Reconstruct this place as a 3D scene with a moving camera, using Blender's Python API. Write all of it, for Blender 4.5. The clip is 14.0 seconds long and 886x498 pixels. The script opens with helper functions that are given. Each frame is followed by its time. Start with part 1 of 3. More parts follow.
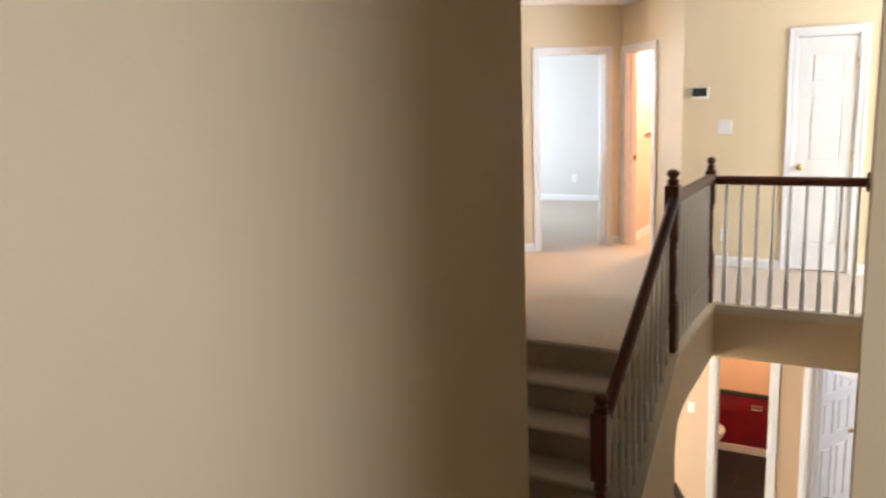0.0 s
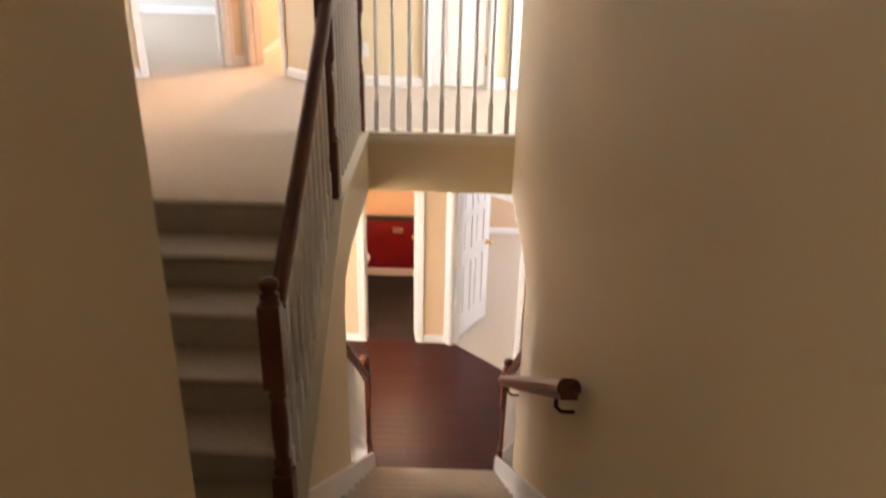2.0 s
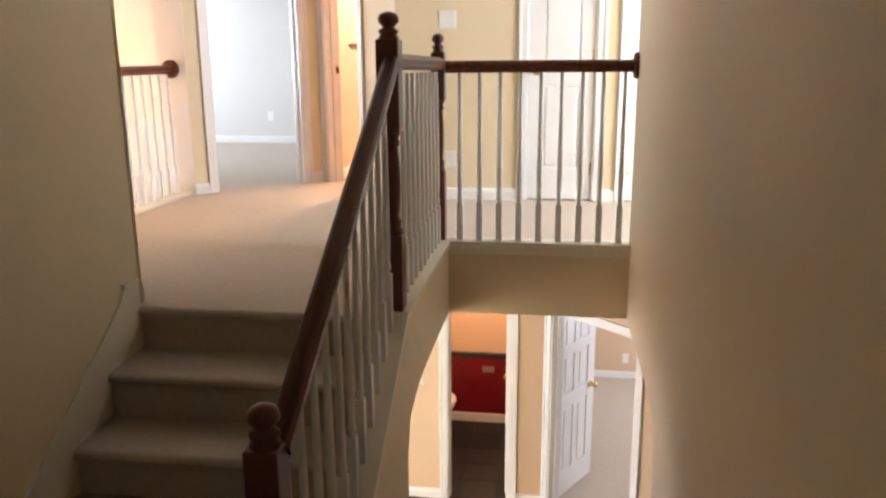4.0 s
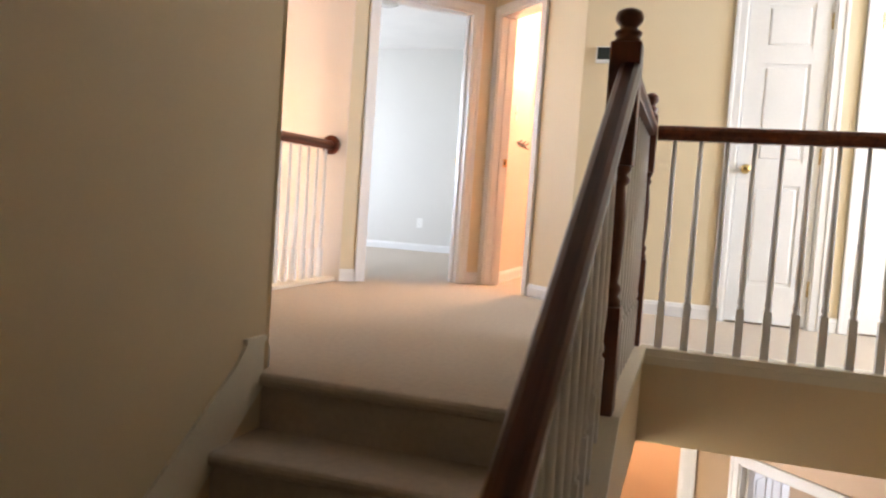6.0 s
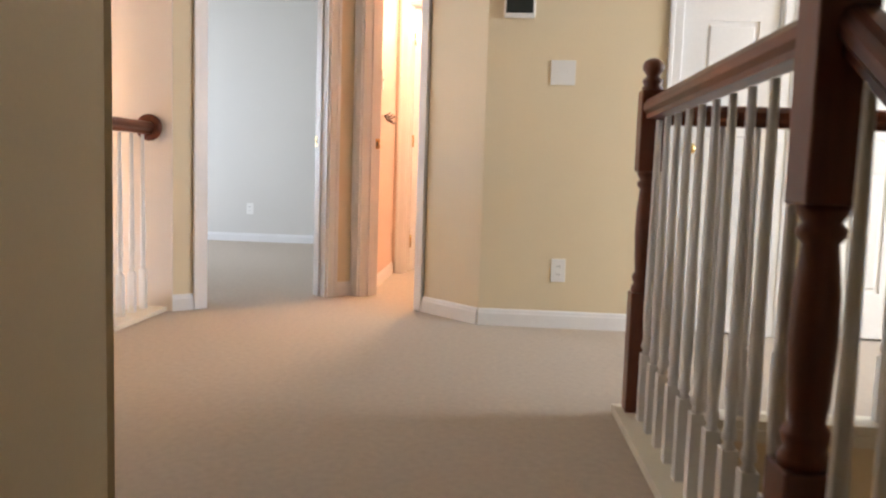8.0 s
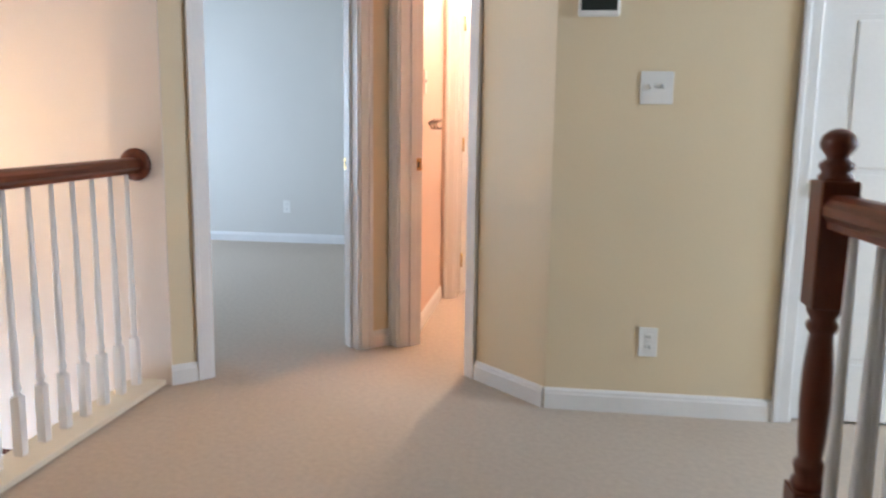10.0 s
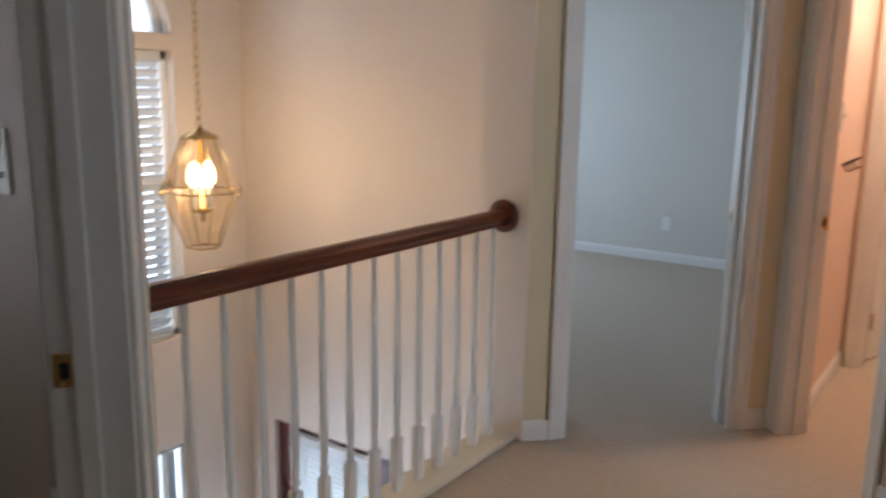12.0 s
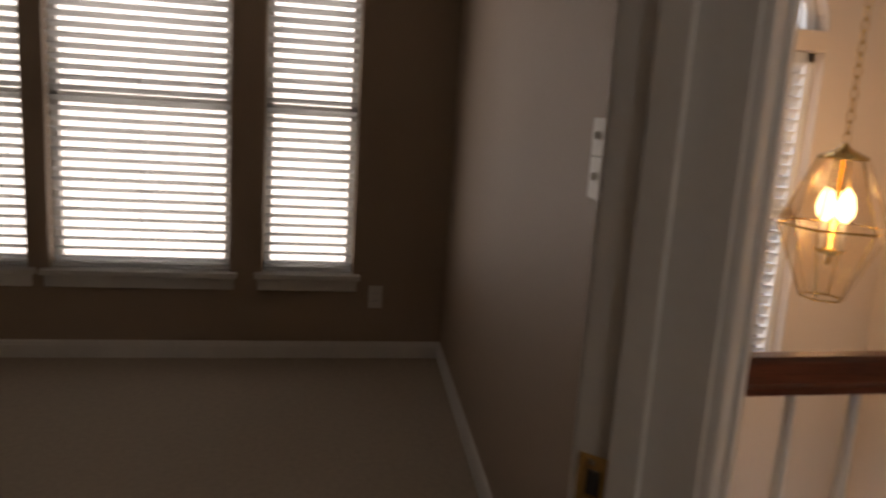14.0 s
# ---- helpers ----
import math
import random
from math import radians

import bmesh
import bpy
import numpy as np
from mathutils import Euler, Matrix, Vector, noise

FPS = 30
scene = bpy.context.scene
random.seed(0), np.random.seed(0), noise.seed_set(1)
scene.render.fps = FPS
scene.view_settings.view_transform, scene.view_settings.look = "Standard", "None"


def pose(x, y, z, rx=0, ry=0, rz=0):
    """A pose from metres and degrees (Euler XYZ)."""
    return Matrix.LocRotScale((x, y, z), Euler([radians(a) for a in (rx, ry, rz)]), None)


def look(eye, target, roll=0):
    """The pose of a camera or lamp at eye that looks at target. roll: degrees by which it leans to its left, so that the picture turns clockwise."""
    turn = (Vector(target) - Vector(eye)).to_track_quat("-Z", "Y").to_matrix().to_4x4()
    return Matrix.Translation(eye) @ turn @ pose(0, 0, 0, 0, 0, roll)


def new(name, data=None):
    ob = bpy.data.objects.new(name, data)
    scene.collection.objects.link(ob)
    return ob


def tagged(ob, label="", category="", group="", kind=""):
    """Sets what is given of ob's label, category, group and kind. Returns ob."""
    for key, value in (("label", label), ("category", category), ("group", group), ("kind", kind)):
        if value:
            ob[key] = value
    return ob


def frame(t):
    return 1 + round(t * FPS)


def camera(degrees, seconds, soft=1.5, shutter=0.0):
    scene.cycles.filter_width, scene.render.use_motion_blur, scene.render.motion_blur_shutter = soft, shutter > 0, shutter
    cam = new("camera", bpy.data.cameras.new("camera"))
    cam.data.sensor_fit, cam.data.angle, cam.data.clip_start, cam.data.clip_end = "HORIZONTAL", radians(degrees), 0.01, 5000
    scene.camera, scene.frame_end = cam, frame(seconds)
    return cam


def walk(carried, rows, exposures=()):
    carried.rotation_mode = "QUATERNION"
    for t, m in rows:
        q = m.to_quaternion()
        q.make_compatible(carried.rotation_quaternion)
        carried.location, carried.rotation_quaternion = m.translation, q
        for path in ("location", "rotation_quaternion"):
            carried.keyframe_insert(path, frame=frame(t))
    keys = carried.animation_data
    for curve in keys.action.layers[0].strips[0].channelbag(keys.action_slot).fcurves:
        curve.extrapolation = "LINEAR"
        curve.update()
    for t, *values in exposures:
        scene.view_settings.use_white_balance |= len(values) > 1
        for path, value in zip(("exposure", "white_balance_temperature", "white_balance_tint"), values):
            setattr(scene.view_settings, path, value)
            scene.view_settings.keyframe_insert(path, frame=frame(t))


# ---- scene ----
cam = camera(60.0, 14.0, soft=2.2, shutter=0.5)
PATH = [
    (0, (1.819, -0.262, 1.544), (0.856, 1.451, 1.169), -2.1),
    (0.5, (1.65, 0.058, 1.539), (0.903, 1.876, 1.17), -3.0),
    (1, (1.551, 0.306, 1.482), (1.139, 2.207, 1.017), -2.3),
    (1.5, (1.432, 0.56, 1.404), (1.34, 2.452, 0.762), 0.3),
    (2, (1.412, 0.658, 1.375), (1.398, 2.482, 0.552), 1.3),
    (2.2, (1.403, 0.798, 1.357), (1.424, 2.589, 0.467), 1.2),
    (4.3, (1.41, 1.509, 0.88), (1.104, 3.446, 0.489), 0.1),
    (4.5, (1.391, 1.536, 0.853), (1.072, 3.477, 0.493), 0.6),
    (5, (1.264, 1.753, 0.719), (0.785, 3.669, 0.403), 1.8),
    (5.5, (1.201, 1.927, 0.595), (0.477, 3.784, 0.43), 1.8),
    (6, (1.032, 2.124, 0.558), (0.418, 4.025, 0.448), 4.0),
    (6.5, (0.743, 2.367, 0.569), (0.415, 4.332, 0.396), 0.1),
    (7, (0.579, 2.621, 0.559), (0.453, 4.612, 0.419), 1.3),
    (7.2, (0.522, 2.74, 0.573), (0.404, 4.731, 0.429), 1.9),
    (9.3, (0.275, 3.678, 0.932), (0.113, 5.657, 0.691), 0.7),
    (9.5, (0.295, 3.781, 0.939), (0.086, 5.756, 0.707), 0.9),
    (10, (0.291, 3.966, 1.084), (0.029, 5.924, 0.775), 0.8),
    (10.5, (0.371, 4.132, 1.184), (-0.163, 6.035, 0.876), -0.2),
    (11, (0.473, 4.167, 1.316), (-0.405, 5.931, 0.972), 0.5),
    (11.5, (0.271, 4.286, 1.336), (-0.749, 5.978, 1.027), 0.1),
    (12, (0.218, 4.299, 1.363), (-0.933, 5.891, 0.989), 0.9),
    (12.5, (0.232, 4.417, 1.376), (-1.253, 5.694, 0.972), 1.7),
    (13, (0.096, 4.505, 1.34), (-1.646, 5.416, 0.969), 1.6),
    (13.5, (-0.137, 4.576, 1.302), (-1.995, 5.219, 0.935), 2.8),
    (14, (-0.302, 4.607, 1.299), (-2.231, 4.977, 0.923), 3.7),
]
EXPOSURES = [
    (0.0, 1.12, 6050, 15), (0.5, 0.85, 6500, 17), (1.0, 1.05, 6450, 18), (1.5, 1.15, 6600, 19), (2.0, 1.4, 6550, 19), (4.5, 1.0, 6150, 16), (6.0, 0.95, 6150, 16), (7.2, 0.75, 6400, 18), (9.5, 0.42, 5400, 10), (10.0, 0.38, 5350, 10), (10.5, -0.02, 5450, 12),
    (11.0, -0.1, 5450, 11), (11.5, -0.4, 5400, 9), (12.0, -0.58, 5500, 9), (12.5, -0.82, 5500, 8), (13.0, -1.25, 5700, 11), (13.5, -1.55, 6400, 16), (14.0, -1.2, 7300, 22),
]
walk(cam, [(t, look(eye, target, roll)) for t, eye, target, roll in PATH], EXPOSURES)

# ---- world and light ----
world = bpy.data.worlds.new("world")
scene.world = world
world.use_nodes = True
wn = world.node_tree.nodes
sky = wn.new("ShaderNodeTexSky")
sky.sky_type, sky.sun_disc = "NISHITA", False
sky.sun_elevation, sky.sun_rotation = radians(50), radians(120)
world.node_tree.links.new(sky.outputs[0], wn["Background"].inputs[0])
wn["Background"].inputs[1].default_value = 0.15
sun = new("sun", bpy.data.lights.new("sun", "SUN"))
sun.data.energy, sun.data.angle, sun.data.color = 3.0, radians(0.5), (1, 0.95, 0.88)
sun.matrix_world = look((0, 0, 20), (-8, 4.6, 9))


def area(name, eye, target, w, h, watts, color):
    lamp = new(name, bpy.data.lights.new(name, "AREA"))
    lamp.data.shape, lamp.data.size, lamp.data.size_y = "RECTANGLE", w, h
    lamp.data.energy, lamp.data.color = watts, color
    lamp.matrix_world = look(eye, target)
    return lamp


def point(name, eye, watts, color, radius):
    lamp = new(name, bpy.data.lights.new(name, "POINT"))
    lamp.data.energy, lamp.data.color, lamp.data.shadow_soft_size = watts, color, radius
    lamp.location = eye
    return lamp


DAY, WARM = (0.82, 0.91, 1.0), (1.0, 0.62, 0.32)
area("foyer_daylight", (-3.46, 6.27, 1.2), (0, 6.27, 1.1), 0.9, 2.0, 29, DAY)
area("front_door_daylight", (-3.46, 6.2, -1.2), (0, 6.2, -1.4), 0.9, 1.4, 40, DAY)
area("front_bedroom_daylight", (-4.42, 3.91, 1.3), (0, 3.91, 1.2), 2.4, 2.0, 78, (1.0, 0.95, 0.88))
area("rear_bedroom_daylight", (-4.12, 9.2, 1.3), (0, 9.2, 0.9), 1.6, 1.5, 48, DAY)
area("side_room_daylight", (4.05, 5.75, 1.4), (0, 5.9, 0.7), 1.3, 1.5, 60, DAY)
area("ground_room_daylight", (4.05, 9.0, -1.4), (0, 8.8, -2.2), 1.8, 1.5, 33, DAY)
# unseen warm fill added below the bedroom floor to brighten stairwell and ground floor
area("living_fill_light", (-1.2, 3.6, -1.15), (1.2, 6.2, -1.6), 1.8, 1.3, 145, (1, 0.90, 0.64))
area("start_room_daylight", (2.7, 0.5, 1.4), (0.9, 0.5, 1.2), 0.7, 1.2, 7.5, (0.92, 0.94, 1.0))
point("lantern_bulb_light", (-2.575, 6.37, 1.035), 4.8, (1.0, 0.70, 0.42), 0.04)
point("passage_bulb_light", (0.12, 8.25, 2.0), 17, (1.0, 0.60, 0.44), 0.08)
point("bath_bulb_light", (0.35, 9.6, 2.0), 30, (1.0, 0.82, 0.62), 0.08)
point("powder_bulb_light", (0.85, 8.2, -0.75), 15, (1.0, 0.7, 0.45), 0.08)

# ---- materials ----


def material(name, color, rough=0.6, vary=0.08, scale=6.0, fine=250.0, bump=0.05, metal=0.0, stretch=(1, 1, 1), spec=0.5, rand=0.0, lean=0.0):
    m = bpy.data.materials.new(name)
    m.use_nodes = True
    n, link = m.node_tree.nodes, m.node_tree.links.new
    p = n["Principled BSDF"]
    p.inputs["Metallic"].default_value = metal
    p.inputs["Specular IOR Level"].default_value = spec
    geo, mp = n.new("ShaderNodeNewGeometry"), n.new("ShaderNodeMapping")
    turned = n.new("ShaderNodeMapping")
    turned.inputs["Rotation"].default_value, mp.inputs["Scale"].default_value = (radians(lean), 0, 0), stretch
    link(geo.outputs["Position"], turned.inputs["Vector"])
    link(turned.outputs[0], mp.inputs["Vector"])
    big, small = n.new("ShaderNodeTexNoise"), n.new("ShaderNodeTexNoise")
    big.inputs["Scale"].default_value, big.inputs["Detail"].default_value = scale, 5
    small.inputs["Scale"].default_value, small.inputs["Detail"].default_value = fine, 3
    link(mp.outputs[0], big.inputs["Vector"])
    link(mp.outputs[0], small.inputs["Vector"])
    add, con, mix = n.new("ShaderNodeMath"), n.new("ShaderNodeMapRange"), n.new("ShaderNodeMix")
    add.operation, mix.data_type = "MULTIPLY_ADD", "RGBA"
    link(small.outputs[0], add.inputs[0])
    add.inputs[1].default_value = 0.5
    link(big.outputs[0], add.inputs[2])
    con.inputs[1].default_value, con.inputs[2].default_value = 0.45, 1.05
    link(add.outputs[0], con.inputs[0])
    link(con.outputs[0], mix.inputs[0])
    mix.inputs[6].default_value = (*(c * max(0, 1 - 2.2 * vary) for c in color), 1)
    mix.inputs[7].default_value = (*(min(1, c * (1 + vary)) for c in color), 1)
    last = mix.outputs[2]
    if rand:
        info, hsv, mr = n.new("ShaderNodeObjectInfo"), n.new("ShaderNodeHueSaturation"), n.new("ShaderNodeMapRange")
        mr.inputs[3].default_value, mr.inputs[4].default_value = 1 - rand, 1 + rand
        link(info.outputs["Random"], mr.inputs[0])
        link(mr.outputs[0], hsv.inputs["Value"])
        link(last, hsv.inputs["Color"])
        last = hsv.outputs[0]
    link(last, p.inputs["Base Color"])
    rr = n.new("ShaderNodeMapRange")
    rr.inputs[3].default_value, rr.inputs[4].default_value = max(0.02, rough - 0.08), min(1, rough + 0.08)
    link(big.outputs[0], rr.inputs[0])
    link(rr.outputs[0], p.inputs["Roughness"])
    if bump:
        b = n.new("ShaderNodeBump")
        b.inputs["Strength"].default_value, b.inputs["Distance"].default_value = bump, 0.004
        link(small.outputs[0], b.inputs["Height"])
        link(b.outputs[0], p.inputs["Normal"])
    return m


PAINT = dict(rough=0.56, vary=0.02, scale=1.3, fine=140.0, bump=0.11)
HALL = material("hall_paint", (0.745, 0.625, 0.42), **PAINT)
FOYER = material("foyer_paint", (0.73, 0.64, 0.55), **PAINT)
REAR = material("rear_bedroom_paint", (0.66, 0.64, 0.59), **PAINT)
PEACH = material("passage_paint", (0.78, 0.60, 0.49), **PAINT)
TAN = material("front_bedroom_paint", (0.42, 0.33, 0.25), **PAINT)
LOWER = material("lower_paint", (0.66, 0.48, 0.32), **PAINT)
CEIL = material("ceiling_paint", (0.80, 0.78, 0.74), rough=0.8, vary=0.03, scale=2, fine=90, bump=0.4)
WHITE = material("white_trim_paint", (0.80, 0.79, 0.77), rough=0.32, vary=0.03, scale=4, fine=60, bump=0.03)
CREAM = material("cream_trim_paint", (0.76, 0.71, 0.58), rough=0.38, vary=0.03, scale=4, fine=60, bump=0.05)
CARPET = material("beige_carpet", (0.53, 0.455, 0.37), rough=0.95, vary=0.055, scale=42.0, fine=280, bump=0.6, spec=0.1)
GRAIN = dict(rough=0.34, spec=0.35, vary=0.36, scale=13, fine=70, bump=0.04, stretch=(3, 0.16, 3))
CHERRY = material("cherry_wood", (0.15, 0.038, 0.015), **GRAIN)
SLOPED = material("cherry_wood_rising", (0.125, 0.034, 0.014), lean=-32.2, **GRAIN)
FALLING = material("cherry_wood_falling", (0.13, 0.036, 0.016), lean=33.4, **GRAIN)
DARKWOOD = material("dark_newel_wood", (0.135, 0.034, 0.014), rough=0.36, vary=0.14, scale=20, fine=90, bump=0.04, stretch=(3, 3, 0.3))
BOARD = material("cherry_floor_board", (0.050, 0.008, 0.005), rough=0.34, vary=0.10, scale=5, fine=50, bump=0.03, spec=0.25, stretch=(0.5, 4, 1), rand=0.12)
TILE = material("dark_slate_tile", (0.009, 0.008, 0.007), rough=0.55, vary=0.2, scale=8, fine=60, bump=0.1, rand=0.15)
GROUT = material("grout", (0.05, 0.045, 0.04), rough=0.9)
RED = material("dark_red_lacquer", (0.20, 0.006, 0.010), rough=0.35, vary=0.1)
BRASS = material("brass", (0.72, 0.52, 0.22), rough=0.25, metal=1.0, vary=0.1)
BRONZE = material("dark_bronze", (0.10, 0.07, 0.05), rough=0.35, metal=1.0)
NICKEL = material("aged_nickel", (0.55, 0.48, 0.38), rough=0.3, metal=1.0)
PLASTIC = material("white_plastic", (0.82, 0.81, 0.77), rough=0.35, vary=0.02, bump=0.0)
BLACK = material("black_plastic", (0.03, 0.03, 0.03), rough=0.4, bump=0.0)
SCREEN = material("dark_grey_display", (0.035, 0.04, 0.036), rough=0.15, bump=0.0)
SLAT = material("white_blind_slat", (0.82, 0.82, 0.80), rough=0.4, vary=0.03, bump=0.02)
soft = SLAT.node_tree.nodes.new("ShaderNodeBsdfTranslucent")
soft.inputs["Color"].default_value = (0.75, 0.78, 0.80, 1)
blend = SLAT.node_tree.nodes.new("ShaderNodeMixShader")
blend.inputs[0].default_value = 0.3
SLAT.node_tree.links.new(SLAT.node_tree.nodes["Principled BSDF"].outputs[0], blend.inputs[1])
SLAT.node_tree.links.new(soft.outputs[0], blend.inputs[2])
SLAT.node_tree.links.new(blend.outputs[0], SLAT.node_tree.nodes["Material Output"].inputs[0])
GRASS = material("lawn", (0.10, 0.14, 0.05), rough=0.9, vary=0.3, scale=0.5)
STUCCO = material("pale_stucco", (0.45, 0.43, 0.40), rough=0.8, vary=0.15, scale=1.0)
PORCELAIN = material("porcelain", (0.85, 0.83, 0.78), rough=0.12, bump=0.0)
MAHOGANY = material("dark_red_door_stain", (0.10, 0.018, 0.014), rough=0.3, vary=0.2, stretch=(3, 3, 0.5))


def glass(name, color):
    m = bpy.data.materials.new(name)
    m.use_nodes = True
    p = m.node_tree.nodes["Principled BSDF"]
    p.inputs["Base Color"].default_value = (*color, 1)
    p.inputs["Transmission Weight"].default_value, p.inputs["Roughness"].default_value, p.inputs["IOR"].default_value = 1.0, 0.0, 1.45
    return m


GLASS = glass("clear_glass", (1, 1, 1))
AMBER = glass("pale_amber_glass", (1.0, 0.94, 0.84))
GLOW = bpy.data.materials.new("glowing_bulb")
GLOW.use_nodes = True
GLOW.node_tree.nodes["Principled BSDF"].inputs["Emission Color"].default_value = (1.0, 0.62, 0.28, 1)
GLOW.node_tree.nodes["Principled BSDF"].inputs["Emission Strength"].default_value = 60


# ---- building helpers ----


def box(bm, x0, x1, y0, y1, z0, z1, bevel=0.0):
    x0, x1, y0, y1, z0, z1 = min(x0, x1), max(x0, x1), min(y0, y1), max(y0, y1), min(z0, z1), max(z0, z1)
    vs = [bm.verts.new((x, y, z)) for z in (z0, z1) for x, y in ((x0, y0), (x1, y0), (x1, y1), (x0, y1))]
    fs = [bm.faces.new([vs[i] for i in f]) for f in ((3, 2, 1, 0), (4, 5, 6, 7), (0, 1, 5, 4), (1, 2, 6, 5), (2, 3, 7, 6), (3, 0, 4, 7))]
    if bevel:
        bmesh.ops.bevel(bm, geom=list({e for f in fs for e in f.edges}), offset=bevel, segments=2, affect="EDGES", profile=0.5)


def prism(bm, outline, axis, a, b):
    """Extrudes an outline of 2D points along an axis from a to b."""
    def place(p, v):
        return {"x": (v, p[0], p[1]), "y": (p[0], v, p[1]), "z": (p[0], p[1], v)}[axis]
    lo, hi = [bm.verts.new(place(p, a)) for p in outline], [bm.verts.new(place(p, b)) for p in outline]
    fs = [bm.faces.new(lo), bm.faces.new(hi[::-1])]
    for i in range(len(outline)):
        j = (i + 1) % len(outline)
        fs.append(bm.faces.new((lo[j], lo[i], hi[i], hi[j])))
    bmesh.ops.recalc_face_normals(bm, faces=fs)


def lathe(bm, profile, steps=14, at=(0, 0, 0)):
    """Turns (radius, z) pairs round the z axis."""
    rings = [[bm.verts.new((at[0] + r * math.cos(2 * math.pi * k / steps), at[1] + r * math.sin(2 * math.pi * k / steps), at[2] + z)) for k in range(steps)] for r, z in profile]
    for a, b in zip(rings, rings[1:]):
        for k in range(steps):
            bm.faces.new((a[k], a[(k + 1) % steps], b[(k + 1) % steps], b[k])).smooth = True
    bm.faces.new(rings[0][::-1])
    bm.faces.new(rings[-1])


def tube(bm, points, r, steps=8):
    """A round rod through a row of points."""
    rings = []
    for i, p in enumerate(points):
        p = Vector(p)
        d = (Vector(points[min(i + 1, len(points) - 1)]) - Vector(points[max(i - 1, 0)])).normalized()
        side = d.orthogonal().normalized() if i == 0 else (side - d * side.dot(d)).normalized()
        up = d.cross(side)
        rings.append([bm.verts.new(p + r * (math.cos(2 * math.pi * k / steps) * side + math.sin(2 * math.pi * k / steps) * up)) for k in range(steps)])
    for a, b in zip(rings, rings[1:]):
        for k in range(steps):
            bm.faces.new((a[k], a[(k + 1) % steps], b[(k + 1) % steps], b[k])).smooth = True
    if (Vector(points[0]) - Vector(points[-1])).length > 1e-6:
        bm.faces.new(rings[0][::-1])
        bm.faces.new(rings[-1])


def mesh_of(name, bm, mats):
    me = bpy.data.meshes.new(name)
    bm.to_mesh(me)
    bm.free()
    for m in mats if isinstance(mats, (list, tuple)) else [mats]:
        me.materials.append(m)
    return me


def part(name, bm, mats, parent, label=""):
    ob = new(name, mesh_of(name, bm, mats))
    ob.parent = parent
    return tagged(ob, label)


def part_like(name, data, parent, m):
    ob = new(name, data)
    ob.parent = parent
    ob.matrix_basis = m
    return ob


def thing(name, bm, mats, label, category, kind="", group=""):
    return tagged(new(name, mesh_of(name, bm, mats)), label, category, group, kind)


def holder(name, label, category, group="", kind="", m=None):
    ob = new(name)
    ob.matrix_basis = m or Matrix()
    ob.empty_display_size = 0.1
    return tagged(ob, label, category, group, kind)


def wall(name, p0, p1, z0, z1, front, back, thick=0.12, openings=(), label="painted wall with light orange-peel texture"):
    """A wall whose front face runs from p0 to p1, with its room to the right of that line; openings: (s0, s1, bottom, top)."""
    p0, p1 = Vector((*p0, 0)), Vector((*p1, 0))
    d, length = (p1 - p0).normalized(), (p1 - p0).length
    bm = bmesh.new()
    s, spans = 0.0, []
    for a, b, lo, hi in sorted(openings):
        spans += [(s, a, z0, z1), (a, b, z0, lo), (a, b, hi, z1)]
        s = b
    for a, b, lo, hi in spans + [(s, length, z0, z1)]:
        if b - a > 1e-4 and hi - lo > 1e-4:
            box(bm, a, b, 0, thick, lo, hi)
    bm.normal_update()
    for f in bm.faces:
        f.material_index = 1 if f.normal.y > 0.5 else 0
    bmesh.ops.remove_doubles(bm, verts=bm.verts, dist=1e-4)
    m = Matrix.Translation(p0) @ Matrix(((d.x, -d.y, 0, 0), (d.y, d.x, 0, 0), (0, 0, 1, 0), (0, 0, 0, 1)))
    bmesh.ops.transform(bm, matrix=m, verts=bm.verts)
    thing(name, bm, [front, back], label, "wall", "structure")
    return m


